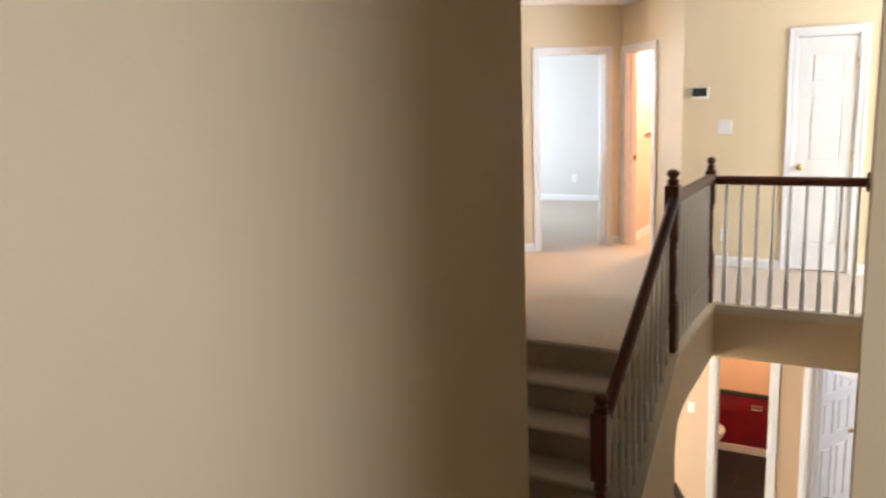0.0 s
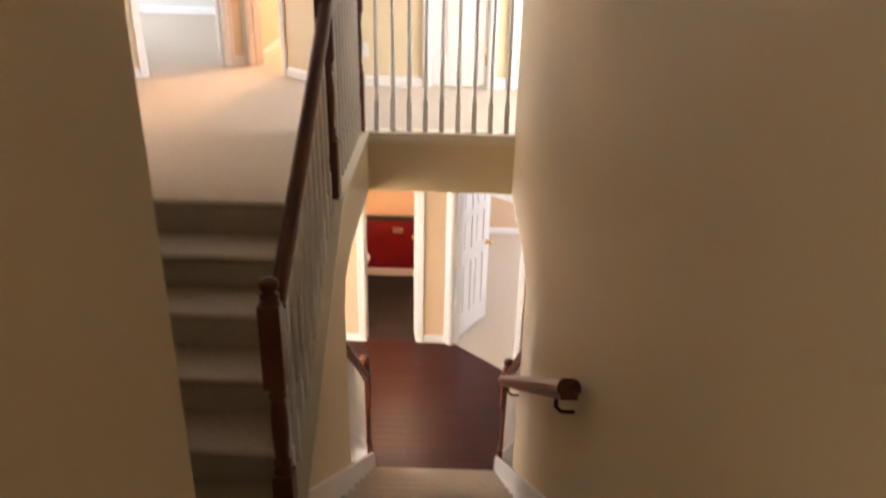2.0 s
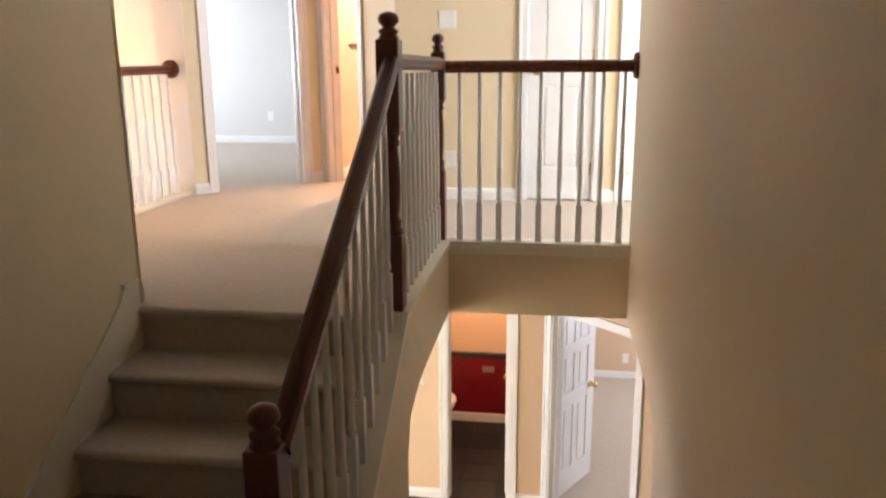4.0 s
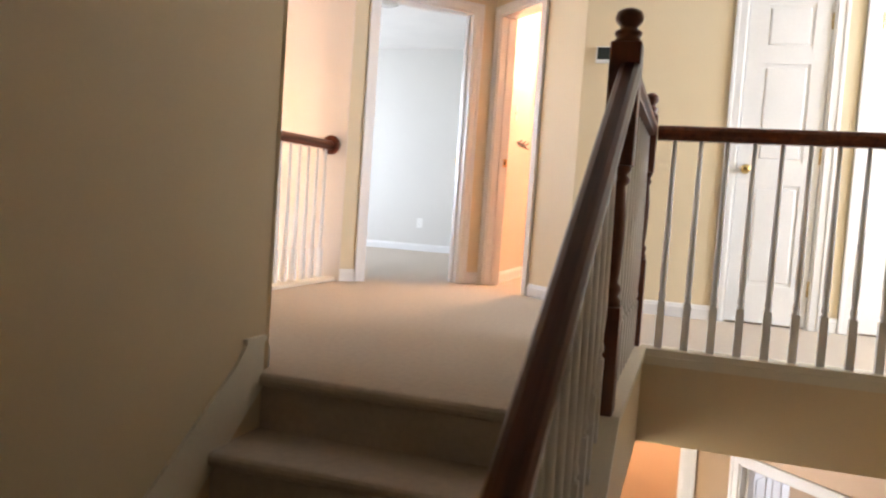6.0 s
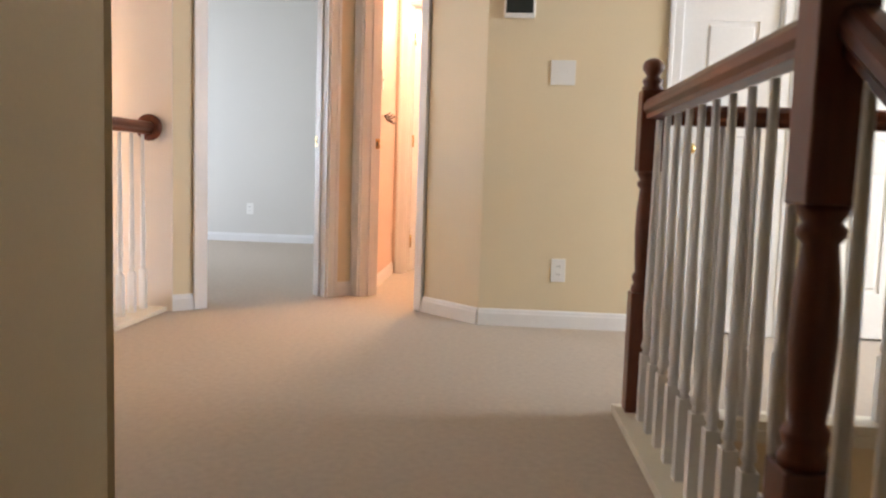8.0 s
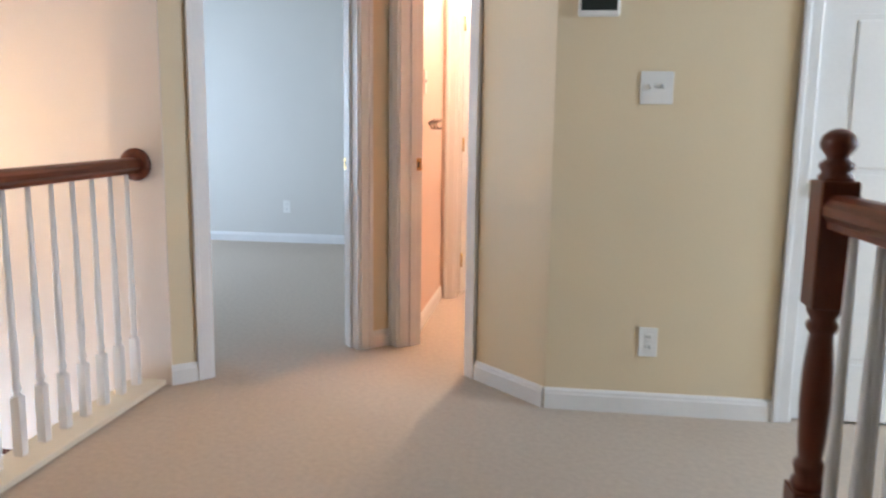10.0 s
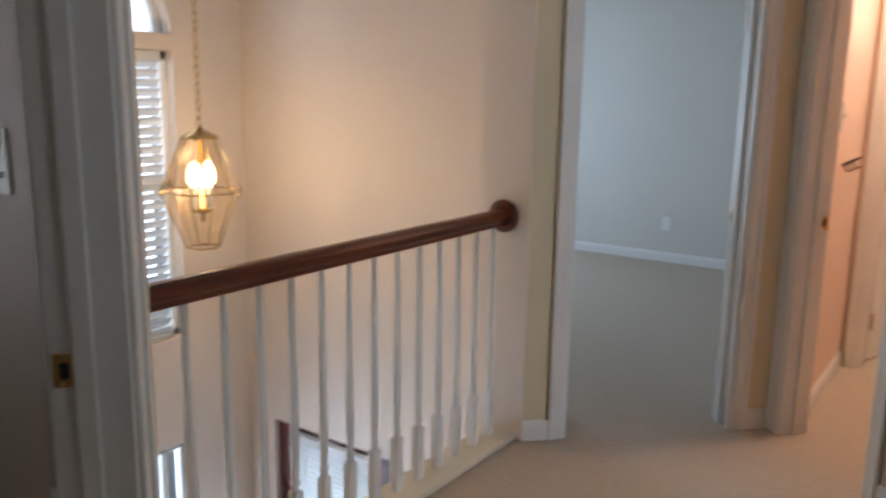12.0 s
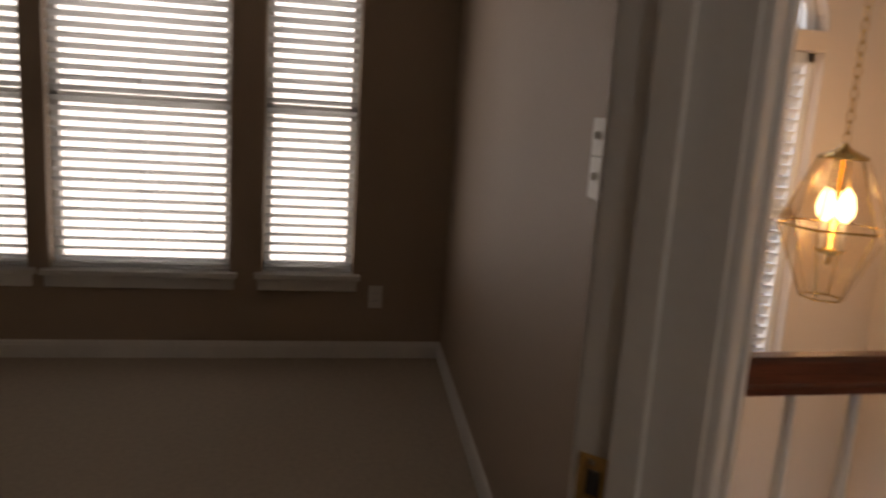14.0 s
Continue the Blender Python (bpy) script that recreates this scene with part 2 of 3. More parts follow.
def casing(name, m, s0, s1, top, thick=0.12, bottom=0.0, width=0.06, strike="", stop=0.05, sides=(1, 1), label="white painted door frame with moulded casing"):
    """Jambs, stops and moulded casing of a doorway, laid into the wall frame m."""
    ob = holder(name, label, "door frame", kind="structure", m=m)
    for sign, s in ((1, s0), (-1, s1)):
        bm = bmesh.new()
        box(bm, s, s + sign * 0.018, -0.004, thick + 0.004, bottom, top)
        part("jamb", bm, WHITE, ob)
        bm = bmesh.new()
        box(bm, s + sign * 0.018, s + sign * 0.03, stop, stop + 0.035, bottom, top - 0.018, 0.003)
        part("door_stop", bm, WHITE, ob)
    bm = bmesh.new()
    box(bm, s0, s1, -0.004, thick + 0.004, top - 0.018, top)
    part("head_jamb", bm, WHITE, ob)
    for y0, y1, go in ((-0.016, 0.0, -0.006), (thick, thick + 0.016, 0.006)):
        for k, (sign, s) in enumerate(((-1, s0), (1, s1))):
            if not sides[k] and go < 0:
                continue
            bm = bmesh.new()
            box(bm, s - sign * 0.006, s + sign * width, y0, y1, bottom, top + width, 0.004)
            box(bm, s + sign * width * 0.62, s + sign * width, y0 + min(go, 0), y1 + max(go, 0), bottom, top + width, 0.004)
            part("side_casing", bm, WHITE, ob)
        bm = bmesh.new()
        box(bm, s0 - width * sides[0], s1 + width * sides[1], y0 - 0.001, y1 + 0.001, top - 0.006, top + width - 0.001, 0.004)
        box(bm, s0 - width * sides[0], s1 + width * sides[1], y0 + min(go, 0) - 0.001, y1 + max(go, 0) + 0.001, top + width * 0.62, top + width - 0.001, 0.004)
        part("head_casing", bm, WHITE, ob)
    if strike:
        s, g = (s0, 1) if strike == "low" else (s1, -1)
        bm = bmesh.new()
        box(bm, s + g * 0.018, s + g * 0.021, stop + 0.038, stop + 0.07, bottom + 0.88, bottom + 0.94, 0.001)
        plate = part("strike_plate", bm, BRASS, ob, "small brass strike plate")
        bm = bmesh.new()
        box(bm, s + g * 0.0205, s + g * 0.022, stop + 0.044, stop + 0.058, bottom + 0.896, bottom + 0.924)
        part("latch_hole", bm, BLACK, plate)
        for dz in (0.887, 0.933):
            bm = bmesh.new()
            box(bm, s + g * 0.0205, s + g * 0.0225, stop + 0.052, stop + 0.058, bottom + dz - 0.003, bottom + dz + 0.003)
            part("screw", bm, NICKEL, plate)
    return ob


def skirting(m, spans, z=0.0, height=0.085, mat=None):
    ob = holder("baseboard", "white painted baseboard with moulded top edge", "baseboard", kind="structure", m=m)
    for a, b in spans:
        bm = bmesh.new()
        h = height
        prism(bm, [(0.0, z), (-0.014, z), (-0.014, z + h * 0.72), (-0.011, z + h * 0.8), (-0.010, z + h * 0.9), (-0.004, z + h), (0.0, z + h)], "x", a, b)
        part("board", bm, mat or WHITE, ob)
    return ob


def panel_door(name, w, h, label, m, knob_x, hinge_x):
    """A moulded panel door, front at y = 0, thickness behind."""
    ob = holder(name, label, "door", m=m)
    stile, mid = 0.14 * w + 0.03, 0.12 * w
    rails = [(0, 0.22), (0.80, 0.93), (h - 0.46, h - 0.37), (h - 0.12, h)]
    cols = [(stile, w - stile)] if w < 0.55 else [(stile, w / 2 - mid / 2), (w / 2 + mid / 2, w - stile)]
    bm = bmesh.new()
    box(bm, 0, w, 0.008, 0.028, 0, h)
    for y0, y1 in ((0.0, 0.009), (0.027, 0.036)):
        for a, b in [(0, stile), (w - stile, w)] + ([(w / 2 - mid / 2, w / 2 + mid / 2)] if len(cols) > 1 else []):
            box(bm, a, b, y0, y1, 0, h)
        for a, b in rails:
            for c0, c1 in cols:
                box(bm, c0, c1, y0, y1, a, b)
    part("leaf", bm, WHITE, ob)
    for (a, b), (a2, b2) in zip(rails, rails[1:]):
        for c0, c1 in cols:
            bm = bmesh.new()
            box(bm, c0 + 0.02, c1 - 0.02, 0.001, 0.035, b + 0.02, a2 - 0.02, 0.006)
            part("raised_panel", bm, WHITE, ob)
    for s in (-1, 1):
        bm = bmesh.new()
        lathe(bm, [(0.028, 0), (0.028, 0.005), (0.012, 0.008), (0.011, 0.025), (0.022, 0.032), (0.027, 0.045), (0.024, 0.058), (0.010, 0.064)], 14)
        bmesh.ops.transform(bm, matrix=Matrix.Translation((knob_x, 0 if s < 0 else 0.036, 0.885)) @ Matrix.Rotation(radians(-90 * s), 4, "X"), verts=bm.verts)
        part("door_knob", bm, BRASS, ob, "polished brass knob")
    for z in (0.22, h / 2, h - 0.22):
        bm = bmesh.new()
        lathe(bm, [(0.007, -0.045), (0.007, 0.045)], 8, (hinge_x, -0.005, z))
        part("hinge", bm, BRASS, ob)
    return ob


def wall_plate(name, m, s, z, label, w=0.07, h=0.115):
    """A switch plate or a socket on a wall frame m."""
    switch = name == "light_switch"
    ob = holder(name, label, "light switch" if switch else "wall socket", m=m @ Matrix.Translation((s, 0, z)))
    bm = bmesh.new()
    box(bm, -w / 2, w / 2, -0.006, 0.0, -h / 2, h / 2, 0.002)
    part("plate", bm, PLASTIC, ob)
    if switch:
        for x in ([0] if w < 0.1 else [-0.023, 0.023]):
            bm = bmesh.new()
            box(bm, x - 0.0065, x + 0.0065, -0.0066, -0.005, -0.013, 0.013)
            part("toggle_slot", bm, PLASTIC, ob)
            bm = bmesh.new()
            box(bm, x - 0.005, x + 0.005, -0.014, -0.005, -0.004, 0.012, 0.001)
            part("toggle", bm, PLASTIC, ob)
    else:
        for dz in (-0.02, 0.02):
            bm = bmesh.new()
            box(bm, -0.016, 0.016, -0.0075, -0.005, dz - 0.013, dz + 0.013, 0.002)
            face = part("outlet_face", bm, PLASTIC, ob)
            for x in (-0.006, 0.006):
                bm = bmesh.new()
                box(bm, x - 0.0012, x + 0.0012, -0.0082, -0.007, dz - 0.004, dz + 0.006)
                part("slot", bm, BLACK, face)
    return ob


def newel_mesh(height, block=0.42, foot=0.80, a=0.041):
    """A turned newel post with square foot and block and a ball cap; z = 0 at its top."""
    bm = bmesh.new()
    k = (foot - block) / 0.38
    box(bm, -a, a, -a, a, -height, -foot, 0.004)
    turned = [(0.037, -0.80), (0.038, -0.785), (0.030, -0.772), (0.036, -0.755), (0.034, -0.745), (0.026, -0.735), (0.030, -0.70), (0.034, -0.62), (0.033, -0.55),
               (0.028, -0.50), (0.025, -0.475), (0.034, -0.465), (0.035, -0.455), (0.027, -0.445), (0.036, -0.43), (0.037, -0.42)]
    lathe(bm, [(r * a / 0.041, -block + (z + 0.42) * k) for r, z in turned], 18)
    box(bm, -a, a, -a, a, -block, -0.095, 0.004)
    cap = [(0.037, -0.096), (0.037, -0.088), (0.030, -0.080), (0.036, -0.072), (0.036, -0.064), (0.023, -0.056), (0.024, -0.050), (0.036, -0.036), (0.038, -0.026), (0.033, -0.012), (0.018, -0.003), (0.004, 0.0)]
    lathe(bm, [(r * a / 0.041, z) for r, z in cap], 18)
    return mesh_of("newel_post", bm, DARKWOOD)


def baluster_mesh(height, square=0.2, a=0.0155):
    bm = bmesh.new()
    box(bm, -a, a, -a, a, 0, square)
    lathe(bm, [(a * 0.95, square), (a * 0.6, square + 0.012), (a * 0.95, square + 0.02), (a * 0.95, square + 0.03), (a * 0.7, square + 0.045), (a * 0.92, square + 0.12), (a * 0.55, height)], 8)
    return mesh_of("baluster", bm, WHITE)


def rail_bm(p0, p1, w=0.068, h=0.062):
    """A moulded handrail between two centres."""
    p0, p1 = Vector(p0), Vector(p1)
    d = (p1 - p0).normalized()
    side = d.cross(Vector((0, 0, 1))).normalized()
    up = side.cross(d)
    outline = [(-0.36, -0.5), (0.36, -0.5), (0.36, -0.3), (0.5, -0.12), (0.5, 0.16), (0.38, 0.38), (0.2, 0.48), (-0.2, 0.48), (-0.38, 0.38), (-0.5, 0.16), (-0.5, -0.12), (-0.36, -0.3)]
    bm = bmesh.new()
    ends = [[bm.verts.new(p + side * (x * w) + up * (y * h)) for x, y in outline] for p in (p0, p1)]
    for i in range(len(outline)):
        j = (i + 1) % len(outline)
        bm.faces.new((ends[0][i], ends[0][j], ends[1][j], ends[1][i]))
    bm.faces.new(ends[0][::-1])
    bm.faces.new(ends[1])
    bmesh.ops.recalc_face_normals(bm, faces=bm.faces)
    return bm


def rosette(parent, m):
    bm = bmesh.new()
    lathe(bm, [(0.066, 0), (0.066, 0.012), (0.058, 0.022), (0.040, 0.024)], 28)
    part("rosette", bm, CHERRY, parent).matrix_basis = m


def baluster_row(parent, data, x0, y0, z0, x1, y1, z1, count):
    for k in range(count):
        u = (k + 0.5) / count
        part_like("baluster", data, parent, pose(x0 + u * (x1 - x0), y0 + u * (y1 - y0), z0 + u * (z1 - z0)))


# ---- structure: upper floor ----
TOP, LOW, RISE = 2.44, -2.70, 0.18
XR, XL, XV = 1.822, -0.225, 0.875
BACK, EDGE = 6.905, 5.43
SLAB = -0.37

bm = bmesh.new()
for x0, x1, y0, y1 in ((-4.18, -1.32, -0.5, 5.36), (-1.32, XL - 0.06, -0.5, 4.246), (-1.32, XV - 0.05, 4.246, EDGE), (-1.42, 4.3, EDGE, 7.18), (XR + 0.06, 4.3, -1.6, EDGE), (-4.4, 4.3, 7.18, 11.1), (XL - 0.06, XR + 0.06, -1.6, 0.766)):
    box(bm, x0, x1, y0, y1, SLAB, 0.0)
bm.normal_update()
for f in bm.faces:
    f.material_index = 0 if f.normal.z > 0.5 else (2 if f.normal.z < -0.5 else 1)
thing("floor", bm, [CARPET, HALL, CEIL], "beige cut-pile carpet over the upper floor", "carpet floor", "structure")

bm = bmesh.new()
box(bm, -4.6, 4.5, -1.8, 11.2, TOP, TOP + 0.15)
thing("ceiling", bm, CEIL, "white textured plaster ceiling", "ceiling", "structure")

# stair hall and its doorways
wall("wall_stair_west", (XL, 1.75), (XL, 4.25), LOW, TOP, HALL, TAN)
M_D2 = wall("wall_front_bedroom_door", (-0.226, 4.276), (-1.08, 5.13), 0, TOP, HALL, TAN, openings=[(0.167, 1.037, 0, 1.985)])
casing("door_1", M_D2, 0.167, 1.037, 1.985, strike="high")
skirting(M_D2, [(0.03, 0.107), (1.097, 1.207)])
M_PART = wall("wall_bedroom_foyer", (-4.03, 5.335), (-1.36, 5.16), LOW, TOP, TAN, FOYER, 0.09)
bm = bmesh.new()
prism(bm, [(-1.08, 5.13), (-1.36, 5.30), (-1.36, 5.16), (-1.17, 5.05)], "z", 0.0, TOP)
prism(bm, [(-1.08, 5.13), (-1.36, 5.30), (-1.36, 5.16), (-1.17, 5.05)], "z", LOW, SLAB - 0.002)
thing("wall_gallery_end", bm, HALL, "narrow cream painted wall end at the gallery rail", "wall", "structure")
M_D1 = wall("wall_rear_bedroom_door", (-1.25, 6.90), (-0.47, 7.68), 0, TOP, HALL, REAR, openings=[(0.17, 0.93, 0, 1.985)])
casing("door_2", M_D1, 0.17, 0.93, 1.985, strike="high")
skirting(M_D1, [(0.0, 0.11), (0.99, 1.10)])
M_PA = wall("wall_passage_door", (-0.47, 7.685), (0.31, BACK), 0, TOP, HALL, PEACH, openings=[(0.07, 0.62, 0, 1.985)])
casing("door_3", M_PA, 0.07, 0.62, 1.985, strike="low", sides=(1, 1))
skirting(M_PA, [(0.68, 1.10)])
M_BACK = wall("wall_hall_back", (0.31, BACK), (4.2, BACK), 0, TOP, HALL, PEACH, openings=[(0.915, 1.39, 0, 1.985), (1.595, 2.335, 0, 1.985)])
casing("door_4", M_BACK, 0.915, 1.39, 1.985)
casing("door_5", M_BACK, 1.595, 2.335, 1.985)
skirting(M_BACK, [(0.0, 0.855), (1.45, 1.535), (2.395, 3.88)])
panel_door("closet_door", 0.433, 1.95, "white moulded panel linen-closet door with brass knob, closed", M_BACK @ pose(0.936, 0.01, 0.012), 0.045, 0.433)
panel_door("hall_door", 0.698, 1.95, "white moulded panel door in the hall, closed", M_BACK @ pose(1.616, 0.01, 0.012), 0.64, 0.0)
for s0, s1 in ((0.915, 1.39), (1.595, 2.335)):
    bm = bmesh.new()
    box(bm, 0.31 + s0, 0.31 + s1, BACK + 0.06, BACK + 0.14, 0, 1.985)
    thing("wall_closet_backing", bm, PEACH, "plain wall behind a closed door", "wall", "structure")
wall("wall_hall_side", (4.2, BACK), (4.2, 5.0), 0, TOP, HALL, HALL)
wall("wall_hall_front", (4.2, 5.0), (XR + 0.11, 5.0), 0, TOP, HALL, HALL)

# right-hand wall of the stairwell, open below the hall floor near its lower end
bm = bmesh.new()
prism(bm, [(0.7, LOW), (4.27, LOW), (4.22, -0.60), (4.27, -0.44), (4.40, -0.39), (4.6, SLAB), (5.50, SLAB), (5.50, TOP), (0.7, TOP)], "x", XR, XR + 0.12)
thing("wall_stair_east", bm, HALL, "yellow-cream painted stairwell wall with a cased lower opening", "wall", "structure")
# wall under the upper flight and its sloping curb
bm = bmesh.new()
prism(bm, [(2.83, LOW), (4.26, LOW), (4.21, -0.60), (4.27, -0.44), (4.42, -0.39), (4.6, SLAB), (EDGE, SLAB), (EDGE, 0.0), (4.22, 0.0), (2.94, -0.82), (2.83, -0.82)], "x", XV - 0.10, XV)
thing("wall_stair_stringer", bm, HALL, "cream painted wall under the stair balustrade", "wall", "structure")
bm = bmesh.new()
prism(bm, [(2.82, -0.82), (2.82, -0.795), (2.93, -0.795), (4.21, 0.028), (EDGE - 0.01, 0.028), (EDGE - 0.01, 0.001), (4.22, 0.001), (2.94, -0.82)], "x", XV - 0.115, XV + 0.012)
box(bm, XV - 0.115, XR, EDGE - 0.014, EDGE + 0.10, 0.001, 0.028)
box(bm, XV, XR, EDGE - 0.022, EDGE - 0.001, -0.035, 0.001)
thing("trim_curb_cap", bm, CREAM, "cream painted cap trim under the balusters", "trim", "structure")
# start of the walk
bm = bmesh.new()
box(bm, XL - 0.12, 0.955, -1.6, 1.76, LOW, TOP)
thing("wall_start_west", bm, HALL, "yellow-cream painted wall beside the short flight", "wall", "structure")
wall("wall_start_south", (2.9, -1.6), (0.9, -1.6), -0.25, TOP, HALL, HALL)
wall("wall_start_side", (2.8, 1.02), (2.8, -1.6), -0.25, TOP, HALL, HALL)
wall("wall_start_return", (XR + 0.11, 0.9), (2.8, 0.9), 0, TOP, HALL, HALL)

# front bedroom
FRONT_WINDOWS = ((4.435, 0.44), (3.475, 0.81), (2.945, 0.44))
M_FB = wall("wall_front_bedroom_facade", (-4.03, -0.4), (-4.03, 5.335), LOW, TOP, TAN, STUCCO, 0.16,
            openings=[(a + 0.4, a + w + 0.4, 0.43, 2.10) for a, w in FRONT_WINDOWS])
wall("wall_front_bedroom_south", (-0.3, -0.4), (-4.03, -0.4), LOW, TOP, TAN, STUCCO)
skirting(M_FB, [(0, 5.73)])
skirting(M_PART, [(0.0, 2.67)])
# rear bedroom
M_RB = wall("wall_rear_bedroom_back", (-4.25, 10.92), (-0.55, 10.92), LOW, TOP, REAR, STUCCO)
skirting(M_RB, [(0, 3.7)])
wall("wall_rear_bedroom_facade", (-4.25, 7.17), (-4.25, 10.92), LOW, TOP, REAR, STUCCO, openings=[(1.2, 2.9, 0.5, 2.1)])
# passage
bm = bmesh.new()
box(bm, -0.55, -0.37, 7.86, 10.92, 0, TOP)
bm.normal_update()
for f in bm.faces:
    f.material_index = 1 if f.normal.x < -0.5 else 0
thing("wall_passage_west", bm, [PEACH, REAR], "peach painted passage wall", "wall", "structure")
M_PW = wall("wall_passage_board_line", (-0.372, 7.86), (-0.372, 7.87), 0, 0.02, PEACH, PEACH, 0.01)
skirting(M_PW, [(0.0, 0.93)])
M_PE = wall("wall_passage_end", (-0.37, 8.80), (1.9, 8.80), 0, TOP, PEACH, PEACH, openings=[(0.08, 0.80, 0, 1.985)])
casing("door_6", M_PE, 0.08, 0.80, 1.985)
wall("wall_passage_east", (1.4, 10.65), (1.4, 7.0), 0, TOP, PEACH, PEACH)
wall("wall_passage_rear", (-0.4, 10.65), (1.5, 10.65), LOW, TOP, PEACH, STUCCO)
panel_door("passage_door", 0.66, 1.95, "white moulded panel door standing ajar off the passage", Matrix.Translation((-0.255, 8.93, 0.012)) @ pose(0, 0, 0, 0, 0, 74), 0.61, 0.0)

# foyer
M_FN = wall("wall_foyer_north", (-3.25, 7.16), (-1.30, 7.16), LOW, TOP, FOYER, REAR, openings=[(0.20, 1.08, LOW, -0.47)])
bm = bmesh.new()
box(bm, -1.47, -1.245, 6.897, 7.27, SLAB, TOP)
thing("wall_foyer_stub", bm, FOYER, "narrow painted wall end behind the gallery rail", "wall", "structure")
bm = bmesh.new()
seg = 14
wy0, wy1, wz0, wsp = 5.81, 6.73, 0.10, 1.65
box(bm, -3.39, -3.25, 5.36, wy0, LOW, TOP)
box(bm, -3.39, -3.25, wy1, 7.16, LOW, TOP)
box(bm, -3.39, -3.25, wy0, wy1, -0.50, wz0)
box(bm, -3.39, -3.25, wy0, wy1, LOW, -1.95)
arch = [((wy0 + wy1) / 2 - 0.46 * math.cos(math.pi * k / seg), wsp + 0.46 * math.sin(math.pi * k / seg)) for k in range(seg + 1)]
for (a, za), (b, zb) in zip(arch, arch[1:]):
    prism(bm, [(a, za), (b, zb), (b, TOP), (a, TOP)], "x", -3.39, -3.25)
bmesh.ops.remove_doubles(bm, verts=bm.verts, dist=1e-4)
thing("wall_foyer_facade", bm, FOYER, "pale pinkish-cream painted two-storey foyer wall with an arched window", "wall", "structure")
wall("wall_porch_side", (-4.25, 7.22), (-3.25, 7.22), LOW, TOP, STUCCO, REAR)

# landing
bm = bmesh.new()
box(bm, XL, XR, 1.7, 2.987, -1.0, -0.9)
box(bm, XL, XV - 0.10, 2.987, 3.26, -1.0, -0.9)
thing("floor_landing", bm, CARPET, "beige carpeted stair landing", "carpet floor", "structure")


def flight(name, x0, x1, noses, z_first, step, label, way=1):
    """Carpeted steps with rounded nosings; the risers face -way along y."""
    ob = holder(name, label, "stairs")
    for k, y in enumerate(noses):
        z = z_first + k * step
        run = 0.034 if abs(z) < 0.001 or abs(z + 0.9) < 0.001 else 0.30
        bm = bmesh.new()
        r = 0.022
        pts = [(0.03, -RISE + 0.001), (0.03, -2 * r)]
        pts += [(r - r * math.sin(a), -r - r * math.cos(a)) for a in (0.0, 0.5, 1.0, 1.57, 2.1, 2.6, 3.14)]
        pts += [(run, 0.0), (run, -RISE + 0.001)]
        prism(bm, [(y + way * a, z + b) for a, b in pts], "x", x0, x1)
        part("step", bm, CARPET, ob)
    return ob


flight("stairs_upper", XL + 0.001, XV - 0.10, [3.20 + 0.253 * k for k in range(5)], -0.72, RISE, "beige carpeted short flight with rounded nosings rising to the hall")
flight("stairs_start", 0.93, XR, [1.80 - 0.25 * k for k in range(5)], -0.72, RISE, "beige carpeted short flight down to the landing", -1)
flight("stairs_lower", XV, XR, [5.27 - 0.25 * k for k in range(10)], LOW + RISE, RISE, "beige carpeted long flight down to the ground floor", -1)

# skirt boards along the flights
bm = bmesh.new()
prism(bm, [(1.77, -0.9), (1.77, -0.76), (2.94, -0.76), (4.08, 0.04), (4.135, 0.10), (4.234, 0.10), (4.234, -0.05), (3.12, -0.9)], "x", XL, XL + 0.010)
box(bm, XL, XL + 0.016, 4.125, 4.235, 0.10, 0.118)
thing("trim_skirt_board", bm, CREAM, "cream painted skirt board climbing along the stairs", "trim", "structure")
for x0, x1 in ((XV, XV + 0.016), (XR - 0.016, XR)):
    bm = bmesh.new()
    prism(bm, [(3.0, -0.9), (3.0, -0.74), (5.29, -0.76 - 2.29 * RISE / 0.25), (5.39, LOW + 0.16), (5.39, LOW), (5.22, LOW)], "x", x0, x1)
    thing("trim_lower_skirt", bm, WHITE, "white painted skirt board beside the long flight", "trim", "structure")

# ---- structure: ground floor ----
bm = bmesh.new()
box(bm, -3.3, 4.3, -0.5, 11.0, LOW - 0.2, LOW - 0.012)
thing("floor_ground", bm, BOARD, "dark subfloor under cherry boards", "floor", "structure")
M_GN = wall("wall_ground_back", (-1.25, 7.38), (1.40, 7.38), LOW, -0.25, LOWER, LOWER, openings=[(1.84, 2.37, LOW, -0.66)])
casing("door_7", M_GN, 1.84, 2.37, -0.66, bottom=LOW)
skirting(M_GN, [(0.0, 1.78), (2.43, 2.64)], z=LOW)
M_GD = wall("wall_ground_diagonal", (1.40, 7.38), (2.20, 6.58), LOW, -0.25, LOWER, LOWER, openings=[(0.06, 0.93, LOW, -0.94)])
casing("door_8", M_GD, 0.06, 0.93, -0.94, bottom=LOW)
wall("wall_ground_side", (2.20, 6.58), (4.2, 6.58), LOW, -0.25, LOWER, LOWER)
M_GR = wall("wall_ground_room_back", (1.3, 10.25), (4.2, 10.25), LOW, -0.25, LOWER, LOWER)
skirting(M_GR, [(0, 2.9)], z=LOW)
wall("wall_ground_room_side", (4.2, 10.25), (4.2, -0.4), LOW, -0.25, LOWER, STUCCO)
wall("wall_powder_side", (1.29, 7.5), (1.29, 10.25), LOW, -0.25, LOWER, LOWER, 0.10)
wall("wall_powder_west", (0.15, 8.90), (0.15, 7.5), LOW, -0.25, LOWER, LOWER, 0.10)
wall("wall_powder_back", (0.1, 8.90), (1.29, 8.90), LOW, -0.25, LOWER, LOWER, 0.10)
